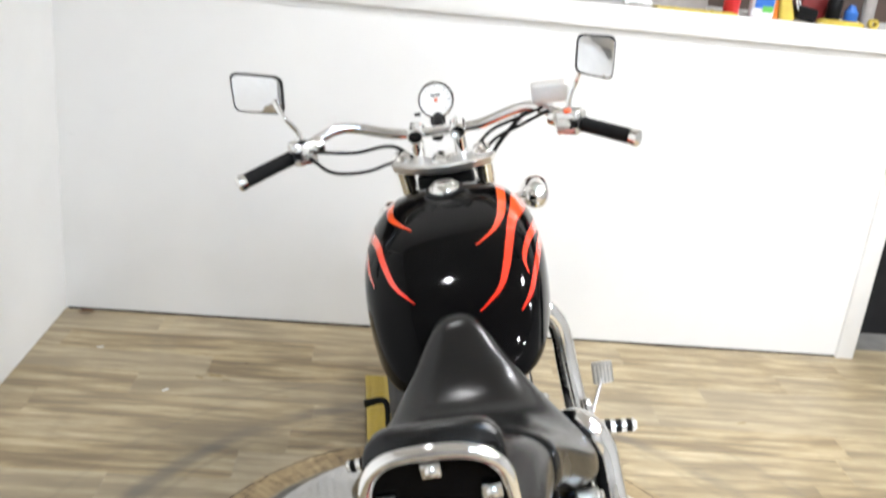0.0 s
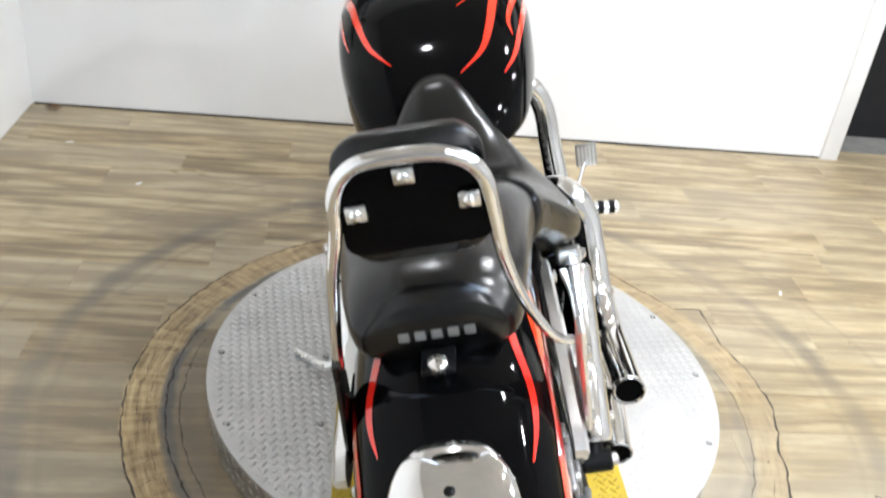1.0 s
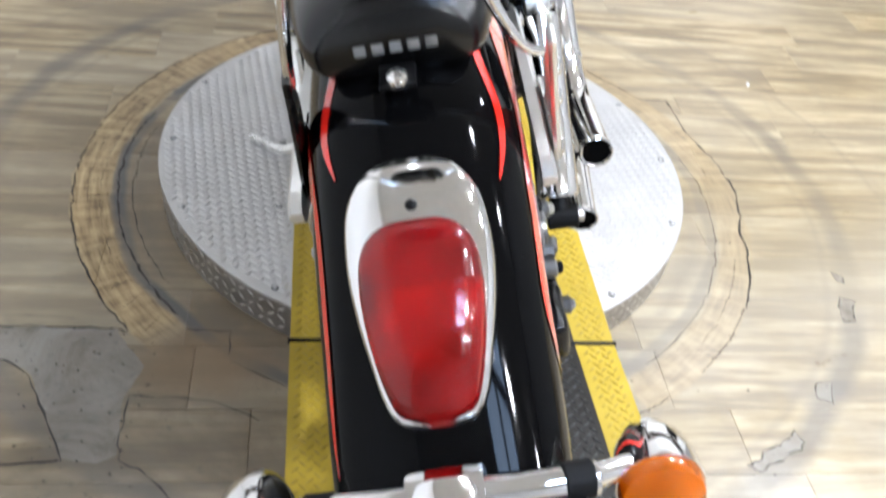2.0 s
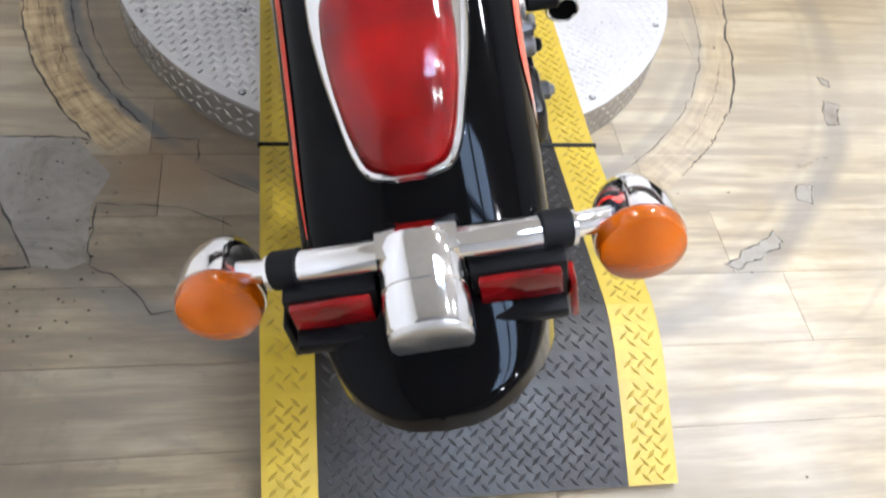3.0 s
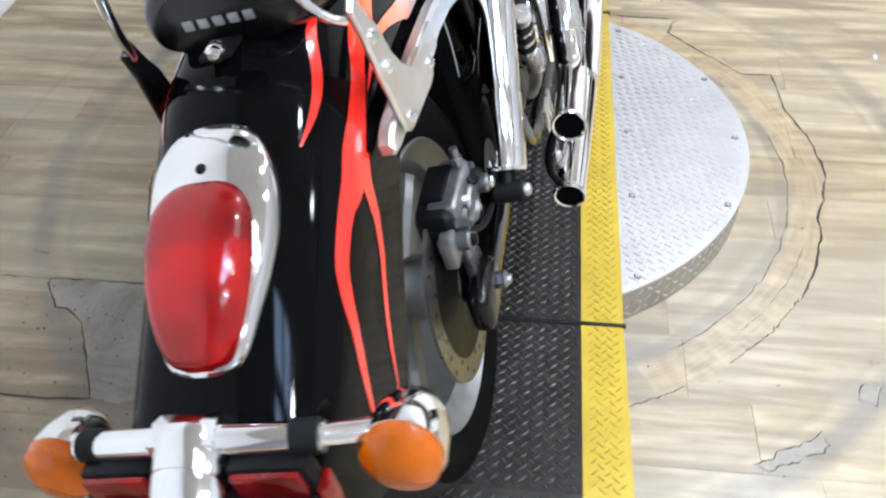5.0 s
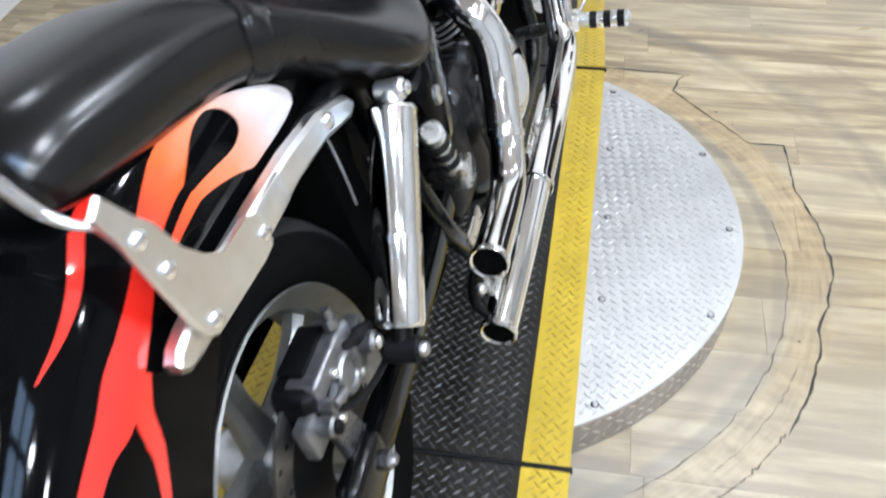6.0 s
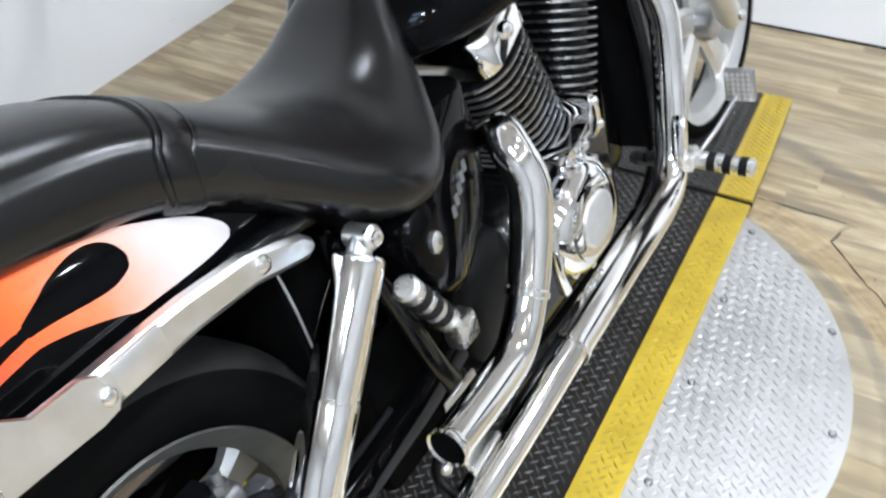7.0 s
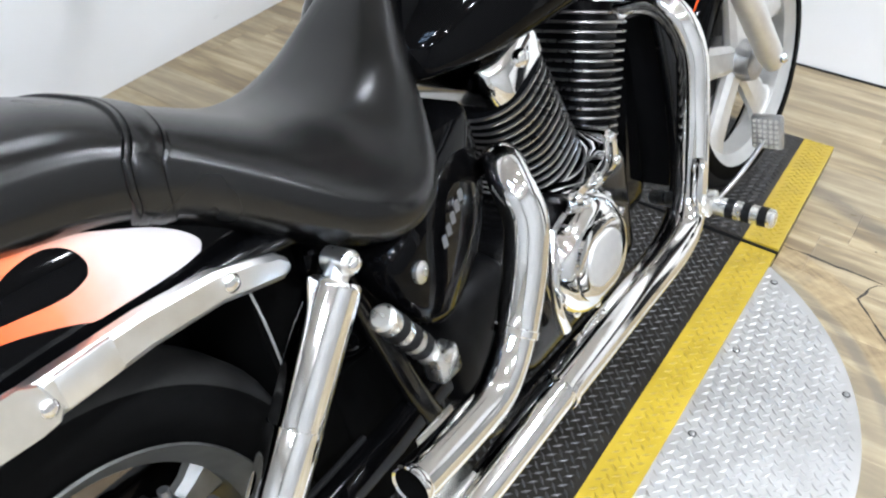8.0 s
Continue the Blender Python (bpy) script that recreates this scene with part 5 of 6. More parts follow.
for s in (-1, 1):
    sig = signal((s * 0.181, -1.328, 0.597), bike)
    part("stem", cyl((s * 0.118, bar_y + 0.007, bar_z - 0.012), (s * 0.168, -1.312, 0.612), 0.0105, segs=14), CHROME, sig)

# shocks
for s in (-1, 1):
    top, low = Vector((s * 0.180, -0.540, 0.662)), Vector((s * 0.1693, -0.748, 0.4225))
    d = (low - top).normalized()
    sh = part("shock_absorber", lathe([(0.018, 0.018), (0.027, 0.019), (0.0305, 0.024), (0.0305, 0.025), (0.0305, 0.026), (0.0305, 0.171), (0.0304, 0.172), (0.0296, 0.1722), (0.0296, 0.176), (0.0311, 0.1762), (0.0312, 0.177), (0.0312, 0.281), (0.0310, 0.283), (0.029, 0.288), (0.018, 0.289)], top, low, 32), CHROME, bike, "chrome covered rear shock absorber")
    part("top_eye", merged(cyl(top + Vector((-0.02 * s, 0, 0)), top + Vector((0.018 * s, 0, 0)), 0.014, segs=18, bevel=0.003), cyl(top, top + d * 0.03, 0.014)), BRUSHED, sh)
    part("cap_bolt", bolt_head(top + Vector((0.018 * s, 0, 0)), (s, 0, 0), 0.009, 0.008), CHROME, sh)
    part("rod", cyl(top + d * 0.28, low, 0.014, 0.014), DARK, sh)
    part("lower_eye", cyl(low + Vector((-0.02 * s, 0, 0)), low + Vector((0.026 * s, 0, 0)), 0.017, segs=18, bevel=0.003), RUBBER, sh)
    part("lower_bolt", bolt_head(low + Vector((0.026 * s, 0, 0)), (s, 0, 0), 0.010, 0.010), ALLOY, sh)

# exhaust
up = pipe("exhaust_upper", [(0.15, -0.225, 0.610), (0.19, -0.258, 0.632), (0.216, -0.284, 0.622), (0.233, -0.290, 0.580), (0.236, -0.310, 0.528), (0.237, -0.342, 0.475), (0.238, -0.36, 0.452)], [0.024, 0.026, 0.0275, 0.0285, 0.0285, 0.0285, 0.028], CHROME, label="chrome upper exhaust pipe with heat shield", segs=22)
pipe("muffler", [(0.238, -0.355, 0.456), (0.240, -0.385, 0.429), (0.243, -0.425, 0.410), (0.246, -0.49, 0.409), (0.249, -0.588, 0.416)], [0.0265, 0.0265, 0.0262, 0.0258, 0.0255], CHROME, up, segs=22, caps=False)
part("tip", lathe([(0.0255, -0.004), (0.0280, 0.0), (0.0280, 0.006), (0.0255, 0.008), (0.0225, 0.006)], (0.249, -0.588, 0.416), (0.25, -0.70, 0.426), 26, True), CHROME, up, "rolled chrome outlet lip")
part("outlet", lathe([(0.0235, 0.003), (0.0215, -0.002), (0.0195, -0.10), (0.002, -0.10)], (0.249, -0.588, 0.416), (0.25, -0.70, 0.426), 26), SOOT_SHADE, up, "sooty exhaust outlet")
lo = pipe("exhaust_lower", [(0.104, 0.21, 0.661), (0.152, 0.22, 0.67), (0.193, 0.224, 0.646), (0.215, 0.227, 0.587), (0.219, 0.214, 0.503), (0.225, 0.181, 0.412), (0.231, 0.139, 0.339), (0.237, 0.071, 0.317), (0.241, -0.1, 0.317), (0.239, -0.295, 0.309)], [0.022, 0.0235, 0.025, 0.0255, 0.026, 0.027, 0.028, 0.029, 0.029, 0.029], CHROME, label="chrome lower exhaust pipe with heat shield", segs=22)
pipe("muffler", [(0.239, -0.285, 0.309), (0.232, -0.42, 0.292), (0.222, -0.58, 0.273)], 0.0258, CHROME, lo, segs=22, caps=False)
part("tip", lathe([(0.0255, -0.004), (0.0280, 0.0), (0.0280, 0.006), (0.0255, 0.008), (0.0225, 0.006)], (0.222, -0.58, 0.273), (0.217, -0.70, 0.258), 26, True), CHROME, lo, "rolled chrome outlet lip")
part("outlet", lathe([(0.0235, 0.003), (0.0215, -0.002), (0.0195, -0.10), (0.002, -0.10)], (0.222, -0.58, 0.273), (0.217, -0.70, 0.258), 26), SOOT_SHADE, lo, "sooty exhaust outlet")
for ob, p, q, r in ((up, (0.238, -0.353, 0.460), (0.238, -0.36, 0.452), 0.0300), (lo, (0.239, -0.288, 0.309), (0.239, -0.297, 0.3085), 0.0312)):
    part("clamp", cyl(p, q, r, segs=26, bevel=0.001), CHROME, ob)
part("shield_clip", slab([(0.148 + 0.013 * math.cos(a) + 0.012 * math.sin(a), 0.385 + 0.05 * math.sin(a)) for a in np.linspace(0, 2 * math.pi, 24, endpoint=False)], 0, 0.238, 0.260, 0.005), CHROME, lo, "oval chrome heat shield clip")
part("muffler_strap", tube([(0.222, -0.555, 0.395), (0.206, -0.572, 0.36), (0.200, -0.575, 0.325), (0.204, -0.565, 0.29)], [0.006, 0.008, 0.008, 0.006], 10), DARK, lo, "dark strap between the two mufflers")
part("strap_bolt", bolt_head((0.216, -0.575, 0.352), (1, -0.6, 0.2), 0.008, 0.008), BRUSHED, lo)
part("muffler_bracket", box(0.20, -0.53, 0.29, 0.206, -0.46, 0.41, 0.003), BRUSHED, lo)

# engine
def cylinder_block(name, base, top, rx, ry, foot=1.0):
    base, top = Vector(base), Vector(top)
    d = (top - base)
    L = d.length
    d.normalize()
    side = Vector((1, 0, 0))
    fwd = d.cross(side)
    blk = part(name, rings([[base + d * h + side * x + fwd * y for x, y in rounded(rx * 0.8, ry * 0.8 * q, 0.03)] for h, q in ((0, foot), (L, 1.0))]), DARK, bike, "black V-twin cylinder with bright fin edges")
    count = 15
    for k in range(count):
        h = L * (0.05 + 0.88 * k / (count - 1))
        near = foot + (1 - foot) * k / (count - 1)
        out = rounded(rx, ry * near, 0.07 * near, 8)
        fin = part("fin", rings([[base + d * (h + z) + side * x * q + fwd * y * q for x, y in out] for z, q in ((-0.0026, 0.97), (-0.0014, 1.0), (0.0014, 1.0), (0.0026, 0.97))]), DARK, blk, sharp=30)
        fin.data.materials.append(FIN)
        for f in fin.data.polygons:
            f.material_index = 1 if len(f.vertices) == 4 else 0
    return blk, top, d, fwd


rc, rt, rd, rf = cylinder_block("rear_cylinder", (0, 0.012, 0.45), (0, -0.080, 0.672), 0.122, 0.083, 0.9)
fc, ft, fd, ff = cylinder_block("front_cylinder", (0, 0.122, 0.45), (0, 0.202, 0.675), 0.115, 0.080, 0.62)
for o, t, d, f in ((rc, rt, rd, rf), (fc, ft, fd, ff)):
    part("head_cover", rings([[t + d * h + Vector((1, 0, 0)) * x * k + f * y * k for x, y in rounded(0.12, 0.068, 0.032)] for h, k in ((0, 1), (0.03, 1), (0.055, 0.9), (0.07, 0.7))]), CHROME, o, "chrome rocker cover")
    for s in (-1, 1):
        part("bolt", bolt_head(t + d * 0.03 + Vector((s * 0.12, 0, 0)), (s, 0, 0), 0.013, 0.01), CHROME, o)
crank = part("crankcase", merged(box(-0.14, -0.24, 0.21, 0.14, 0.09, 0.46, 0.06, 5), box(-0.10, 0.0, 0.21, 0.118, 0.19, 0.46, 0.05, 5)), FRAME, bike, "dark engine crankcase")
part("gearbox", box(-0.12, -0.36, 0.27, 0.13, -0.2, 0.46, 0.04, 3), DARK, crank)
for s in (-1, 1):
    part("side_cover", rings([[(s * (0.135 + h), -0.048 + x * k, 0.362 + z * k) for x, z in [(a * math.cos(0.25) - b * math.sin(0.25), a * math.sin(0.25) + b * math.cos(0.25)) for a, b in rounded(0.095, 0.082, 0.072, 7)]] for h, k in ((0, 1.08), (0.02, 1.05), (0.036, 0.92), (0.042, 0.8))]), CHROME, crank, "chrome oval clutch cover")
    part("cover_ring", rings([[(s * (0.174 + h), -0.048 + x * k, 0.362 + z * k) for x, z in rounded(0.07, 0.06, 0.055, 7)] for h, k in ((0, 1.08), (0.008, 1.05), (0.012, 0.9), (0.010, 0.75))]), CHROME, crank)
    for k in range(10):
        a = 2 * math.pi * k / 10
        part("bolt", bolt_head((s * 0.153, -0.048 + 0.101 * math.cos(a + 0.25), 0.362 + 0.088 * math.sin(a + 0.25)), (s, 0, 0), 0.0095, 0.014), CHROME, crank)
    part("inner_plate", rings([[(s * (0.183 + h), -0.048 + x * k, 0.362 + z * k) for x, z in rounded(0.048, 0.040, 0.036, 7)] for h, k in ((0, 1.0), (0.004, 1.0), (0.006, 0.9))]), CLAMP, crank, "brushed centre of the clutch cover")
    part("arm", tube([(s * 0.15, -0.13, 0.45), (s * 0.165, -0.16, 0.40), (s * 0.165, -0.165, 0.34), (s * 0.16, -0.15, 0.29)], [0.009, 0.008, 0.008, 0.011]), CHROME, crank)
cp_out = [(-0.060, 0.452), (0.0, 0.446), (0.068, 0.450), (0.084, 0.474), (0.080, 0.510), (0.062, 0.524), (0.046, 0.518), (0.030, 0.490), (-0.018, 0.479), (-0.062, 0.474)]
cp_mid = np.mean(cp_out, 0)
cp_rim = [np.array(q) for q in spline(cp_out + cp_out[:1], 3)[:-1]]
cp = part("cover_plate", rings([[(x, *(cp_mid + (q - cp_mid) * k)) for q in cp_rim] for x, k in ((0.08, 1.0), (0.142, 1.0), (0.150, 0.95), (0.154, 0.84), (0.155, 0.5))]), CHROME, crank, "polished bracket above the clutch cover", 50)
for y, z in ((-0.052, 0.463), (0.010, 0.460), (0.070, 0.466), (0.062, 0.510)):
    part("bolt", bolt_head((0.146, y, z), (1, 0, 0), 0.009, 0.014), CHROME, cp)

# side cover under the seat
sc_out = [(-0.245, 0.705), (-0.238, 0.65), (-0.240, 0.585), (-0.265, 0.535), (-0.32, 0.50), (-0.39, 0.484), (-0.44, 0.505), (-0.478, 0.56), (-0.488, 0.615), (-0.455, 0.65), (-0.38, 0.685), (-0.30, 0.705)]
for s in (-1, 1):
    mid = np.mean(sc_out, 0)
    rim = [np.array(p) for p in spline(sc_out + sc_out[:1], 4)[:-1]]
    def panel_x(y):
        return 0.145 + 0.05 * min(1, max(0, (-0.25 - y) / 0.2))
    cov = part("side_panel", rings([[(s * (panel_x(p[0]) - d), p[0], p[1]) for p in [mid + (q - mid) * k for q in rim]] for d, k in ((0.09, 1.0), (0.02, 1.0), (0.006, 0.95), (0, 0.84), (-0.004, 0.5))]), BLACK, bike, "glossy black side panel with a round emblem", 50)
    part("emblem", lathe([(0.013, -0.004), (0.0135, 0.004), (0.009, 0.007), (0.002, 0.0075)], (s * 0.194, -0.448, 0.592), (s, -0.30, 0.592), 20), BRUSHED, cov, "round bright emblem")
    for k in range(5):
        y = -0.385 + 0.015 * k
        x = s * (panel_x(y) + 0.0042)
        part("lettering_bar", box(x - 0.001, y - 0.0045, 0.585 + 0.007 * k, x + 0.001, y + 0.0045, 0.600 + 0.007 * k), GREYDARK, cov)

# foot pegs, pedals and stand
def peg(name, a, b, r, rings_at, parent, label):
    a, b = Vector(a), Vector(b)
    p = part(name, cyl(a, b, r, segs=20, bevel=0.004), BRUSHED, parent, label)
    d = b - a
    for u in rings_at:
        part("rubber_ring", cyl(a + d * (u - 0.07), a + d * (u + 0.07), r * 1.06, segs=20, bevel=0.001), RUBBER, p)
    return p


peg("foot_peg", (0.262, 0.172, 0.345), (0.363, 0.174, 0.333), 0.0155, (0.30, 0.56, 0.82), bike, "alloy foot peg with black rubber rings")
peg("foot_peg", (-0.262, 0.172, 0.345), (-0.363, 0.174, 0.333), 0.0155, (0.30, 0.56, 0.82), bike, "alloy foot peg with black rubber rings")
peg("passenger_peg", (0.185, -0.455, 0.478), (0.205, -0.530, 0.590), 0.0165, (0.28, 0.52, 0.76), bike, "folded alloy passenger peg with black rubber rings")
peg("passenger_peg", (-0.185, -0.455, 0.478), (-0.205, -0.530, 0.590), 0.0165, (0.28, 0.52, 0.76), bike, "folded alloy passenger peg with black rubber rings")
for s in (-1, 1):
    part("peg_mount", merged(box(s * 0.2 - 0.02, -0.47, 0.445, s * 0.2 + 0.01, -0.43, 0.485, 0.006), cyl((s * 0.13, -0.42, 0.44), (s * 0.19, -0.45, 0.465), 0.012)), BRUSHED, bike)
    part("forward_mount", merged(box(s * 0.245 - 0.02, 0.15, 0.33, s * 0.245 + 0.02, 0.195, 0.362, 0.006), cyl((s * 0.12, 0.24, 0.3), (s * 0.24, 0.175, 0.34), 0.013)), BRUSHED, bike)
ped = part("brake_pedal", merged(box(0.283, 0.285, 0.395, 0.335, 0.30, 0.455, 0.005), tube([(0.25, 0.20, 0.33), (0.275, 0.25, 0.36), (0.305, 0.288, 0.41)], 0.0042)), ALLOY, bike, "alloy ribbed brake pedal")
for i in range(5):
    for j in range(6):
        part("pedal_stud", box(0.288 + 0.009 * i, 0.281, 0.400 + 0.009 * j, 0.293 + 0.009 * i, 0.286, 0.405 + 0.009 * j), CLAMP, ped)
part("shift_pedal", tube([(-0.25, 0.2, 0.33), (-0.26, 0.30, 0.36), (-0.265, 0.36, 0.4), (-0.32, 0.365, 0.4)], [0.008, 0.007, 0.008, 0.011]), RUBBER, bike)

# fork, bars and front fender
STEER = TURN
clamp = part("triple_clamp", rings([[FT + Vector((x * k, y * k * 1.25, 0.0)) + fork_d * h for x, y in [(0.128, 0.015), (0.118, 0.04), (0.085, 0.035), (0.04, 0.02), (0, 0.012), (-0.04, 0.02), (-0.085, 0.035), (-0.118, 0.04), (-0.128, 0.015), (-0.118, -0.02), (-0.075, -0.045), (-0.03, -0.06), (0.03, -0.06), (0.075, -0.045), (0.118, -0.02)]] for h, k in ((0, 0.94), (0.004, 1), (0.026, 1), (0.03, 0.95))]), CLAMP, bike, "polished alloy top fork clamp", 30)
part("lower_clamp", moved(box(-0.125, -0.03, -0.02, 0.125, 0.03, 0.02, 0.012), Matrix.Translation(FT + fork_d * 0.18)), BRUSHED, bike)
part("stem_nut", lathe([(0.022, 0), (0.022, 0.008), (0.015, 0.012), (0.014, 0.02), (0.004, 0.022)], FT - fork_d * 0.0 + Vector((0, -0.025, 0)), FT - fork_d + Vector((0, -0.025, 0)), 24), CHROME, clamp)
for s in (-1, 1):
    a = FT + Vector((s * 0.098, 0.012, 0))
    leg = part("fork_leg", merged(cyl(a - fork_d * 0.012, a + fork_d * 0.40, 0.0215, segs=24, bevel=0.003)), CHROME, bike, "chrome front fork leg")
    part("slider", tube([a + fork_d * 0.36, a + fork_d * 0.39, a + fork_d * 0.70, a + fork_d * 0.86, a + fork_d * 0.90], [0.027, 0.030, 0.030, 0.029, 0.022], 24, smooth=False), CLAMP, leg, "polished lower fork slider", 30)
    part("top_cap", lathe([(0.02, 0), (0.02, 0.006), (0.013, 0.009), (0.008, 0.012)], a - fork_d * 0.012, a - fork_d, 20), CHROME, leg)
    part("axle_bolt", bolt_head(a + fork_d * 0.87 + Vector((s * 0.028, 0, 0)), (s, 0, 0), 0.012, 0.012), CHROME, leg)
    riser = part("riser", merged(cyl((s * 0.05, 0.345, 1.03), (s * 0.05, 0.325, 1.105), 0.0155, 0.0145, 22, 0.003), cyl((s * 0.05, 0.305, 1.10), (s * 0.05, 0.350, 1.112), 0.020, segs=22, bevel=0.004)), CHROME, bike, "chrome handlebar riser")
    for dy in (-0.012, 0.012):
        part("bolt", bolt_head((s * 0.05, 0.325 + dy, 1.124), (0, 0, 1), 0.006, 0.006), BRUSHED, riser)
BAR = [(-0.325, 0.250, 1.103), (-0.27, 0.285, 1.128), (-0.222, 0.312, 1.140), (-0.175, 0.325, 1.130), (-0.11, 0.330, 1.110), (-0.05, 0.330, 1.104), (0.05, 0.330, 1.104), (0.11, 0.330, 1.110), (0.175, 0.325, 1.130), (0.222, 0.312, 1.140), (0.27, 0.285, 1.128), (0.325, 0.250, 1.103)]
bars = pipe("handlebar", BAR, 0.0125, CHROME, label="wide chrome handlebar", segs=18)
for s in (-1, 1):
    a, b = Vector((s * 0.333, 0.245, 1.100)), Vector((s * 0.437, 0.180, 1.072))
    d = (b - a).normalized()
    g = part("grip", cyl(a, b, 0.017, segs=22, bevel=0.003), RUBBER, bars, "black rubber grip")
    part("grip_end", lathe([(0.0175, -0.006), (0.019, 0.0), (0.019, 0.010), (0.015, 0.014), (0.008, 0.016)], b, b + d, 22), CHROME, g)
    sw = part("switch_box", moved(box(-0.028, -0.026, -0.027, 0.028, 0.026, 0.027, 0.008, 3), Matrix.Translation(a - d * 0.028) @ Matrix.Rotation(math.atan2(d.y, d.x), 4, "Z")), BRUSHED, bars, "alloy switch housing")
    part("switch", box(a.x - s * 0.03 - 0.009, a.y - 0.012, a.z + 0.028, a.x - s * 0.03 + 0.009, a.y + 0.012, a.z + 0.036, 0.003), ORANGE_PLASTIC if s > 0 else PLASTIC, sw)
    part("switch", box(a.x - s * 0.02 - 0.007, a.y - 0.012, a.z - 0.002, a.x - s * 0.02 + 0.009, a.y - 0.024, a.z + 0.014, 0.003), PLASTIC, sw)
    part("clamp", cyl(a - d * 0.08, a - d * 0.06, 0.021, segs=20, bevel=0.003), CHROME, bars)
    part("lever", tube([a - d * 0.05 + Vector((0, 0.03, 0)), a + d * 0.0 + Vector((0, 0.05, -0.005)), a + d * 0.07 + Vector((0, 0.05, -0.01)), b + Vector((0, 0.035, -0.012))], [0.009, 0.008, 0.007, 0.006]), CHROME, bars, "chrome lever")
part("brake_reservoir", box(0.228, 0.268, 1.148, 0.312, 0.315, 1.194, 0.008, 3), CLAMP, bars, "alloy brake fluid reservoir")

STEER = None
MIRRORS = ((-1, [(-0.448, 1.322), (-0.326, 1.293), (-0.339, 1.206), (-0.457, 1.230)], 0.32, -8, 0), (1, [(0.335, 1.293), (0.411, 1.277), (0.390, 1.191), (0.318, 1.217)], 0.14, -16, 14))
for s, quad, y, yaw, tilt in MIRRORS:
    quad = [np.array(q) for q in quad]
    stalk0 = TURN @ Vector((s * 0.305, 0.262, 1.12))
    mid = np.mean(quad, 0)
    soft = []
    for i, q in enumerate(quad):
        p, n = quad[i - 1], quad[(i + 1) % 4]
        for u in np.linspace(0, 1, 6):
            a, b = q + (p - q) * 0.2, q + (n - q) * 0.2
            soft.append((1 - u) ** 2 * a + 2 * u * (1 - u) * q + u * u * b)
    def ring(k, dy):
        return [(*(Vector((mid[0] + (q[0] - mid[0]) * k, y + dy + (q[0] - mid[0]) * math.tan(radians(yaw)) + (q[1] - mid[1]) * math.tan(radians(tilt)), mid[1] + (q[1] - mid[1]) * k))),) for q in soft]
    case = part("mirror", rings([ring(0.90, -0.001), ring(0.93, -0.004), ring(1.0, -0.002), ring(1.02, 0.004), ring(0.95, 0.014), ring(0.7, 0.022)]), PLASTIC, bars, "rectangular mirror in a black-edged case")
    part("glass", rings([ring(0.925, -0.0045), ring(0.90, -0.005)]), MIRROR, case, "mirror glass")
    part("stalk", tube([stalk0, stalk0 + Vector((s * 0.008, -0.004, 0.04)), stalk0 + Vector((s * 0.03, -0.01, 0.08)), (mid[0] * 0.93, y + 0.018, mid[1] - 0.01)], [0.008, 0.006, 0.006, 0.009]), CHROME, case, "curved chrome mirror stalk")

STEER = TURN
speedo = part("speedometer", lathe([(0.018, 0.055), (0.036, 0.045), (0.043, 0.02), (0.0445, 0.0), (0.042, -0.004), (0.040, -0.001), (0.039, 0.003)], (0, 0.41, 1.162), (0, 0.52, 1.135), 36), CHROME, bike, "round chrome speedometer")
ax = Vector((0, 0.11, -0.027)).normalized()
part("dial", lathe([(0.0395, -0.001), (0.0395, -0.002), (0.001, -0.002)], (0, 0.41, 1.162), (0, 0.52, 1.135), 36), WHITE, speedo, "white dial")
dial_m = Matrix.Translation((0, 0.41, 1.162)) @ ax.to_track_quat("Z", "Y").to_matrix().to_4x4()
for k in range(13):
    a = radians(-225 + 270 * k / 12) + math.pi
    u = dial_m @ Vector((0.034 * math.cos(a), 0.034 * math.sin(a), -0.0025))
    q = dial_m @ Vector(((0.029 if k % 2 == 0 else 0.0315) * math.cos(a), (0.029 if k % 2 == 0 else 0.0315) * math.sin(a), -0.0025))
    part("dial_mark", cyl(u, q, 0.0006, segs=5), PLASTIC, speedo)
for z0, w in ((0.012, 0.012), (-0.014, 0.009)):
    part("dial_bar", moved(box(-w, -0.002, -0.0028, w, 0.002, -0.0022), Matrix.Translation((0, 0, z0)) @ dial_m), PLASTIC, speedo)
part("odometer", moved(box(-0.004, -0.004, -0.0030, 0.004, 0.004, -0.0024), dial_m), ORANGE_PLASTIC, speedo)
part("bracket", merged(tube([(0, 0.33, 1.09), (0, 0.37, 1.11), (0, 0.42, 1.125)], 0.014), box(-0.018, 0.385, 1.105, 0.018, 0.41, 1.125, 0.004)), PLASTIC, speedo)
part("dial_ring", lathe([(0.0398, -0.0045), (0.0428, -0.0045), (0.0428, 0.0), (0.0398, 0.0)], (0, 0.41, 1.162), (0, 0.52, 1.135), 36, True), PLASTIC, speedo, "black ring round the dial")
part("wiring_shroud", box(-0.07, 0.375, 0.86, 0.07, 0.43, 0.985, 0.012, 3), PLASTIC, bike, "black wiring cover between the fork legs")
part("trip_knob", cyl((-0.043, 0.42, 1.13), (-0.058, 0.42, 1.13), 0.004, segs=10), PLASTIC, speedo)

for s in (-1, 1):
    fs = signal((s * (0.215 if s > 0 else 0.17), 0.545, 0.868 if s > 0 else 0.84), bike, facing=1)
    part("stem", cyl((s * 0.12, 0.50, 0.86), (s * 0.19, 0.525, 0.868), 0.009), CHROME, fs)
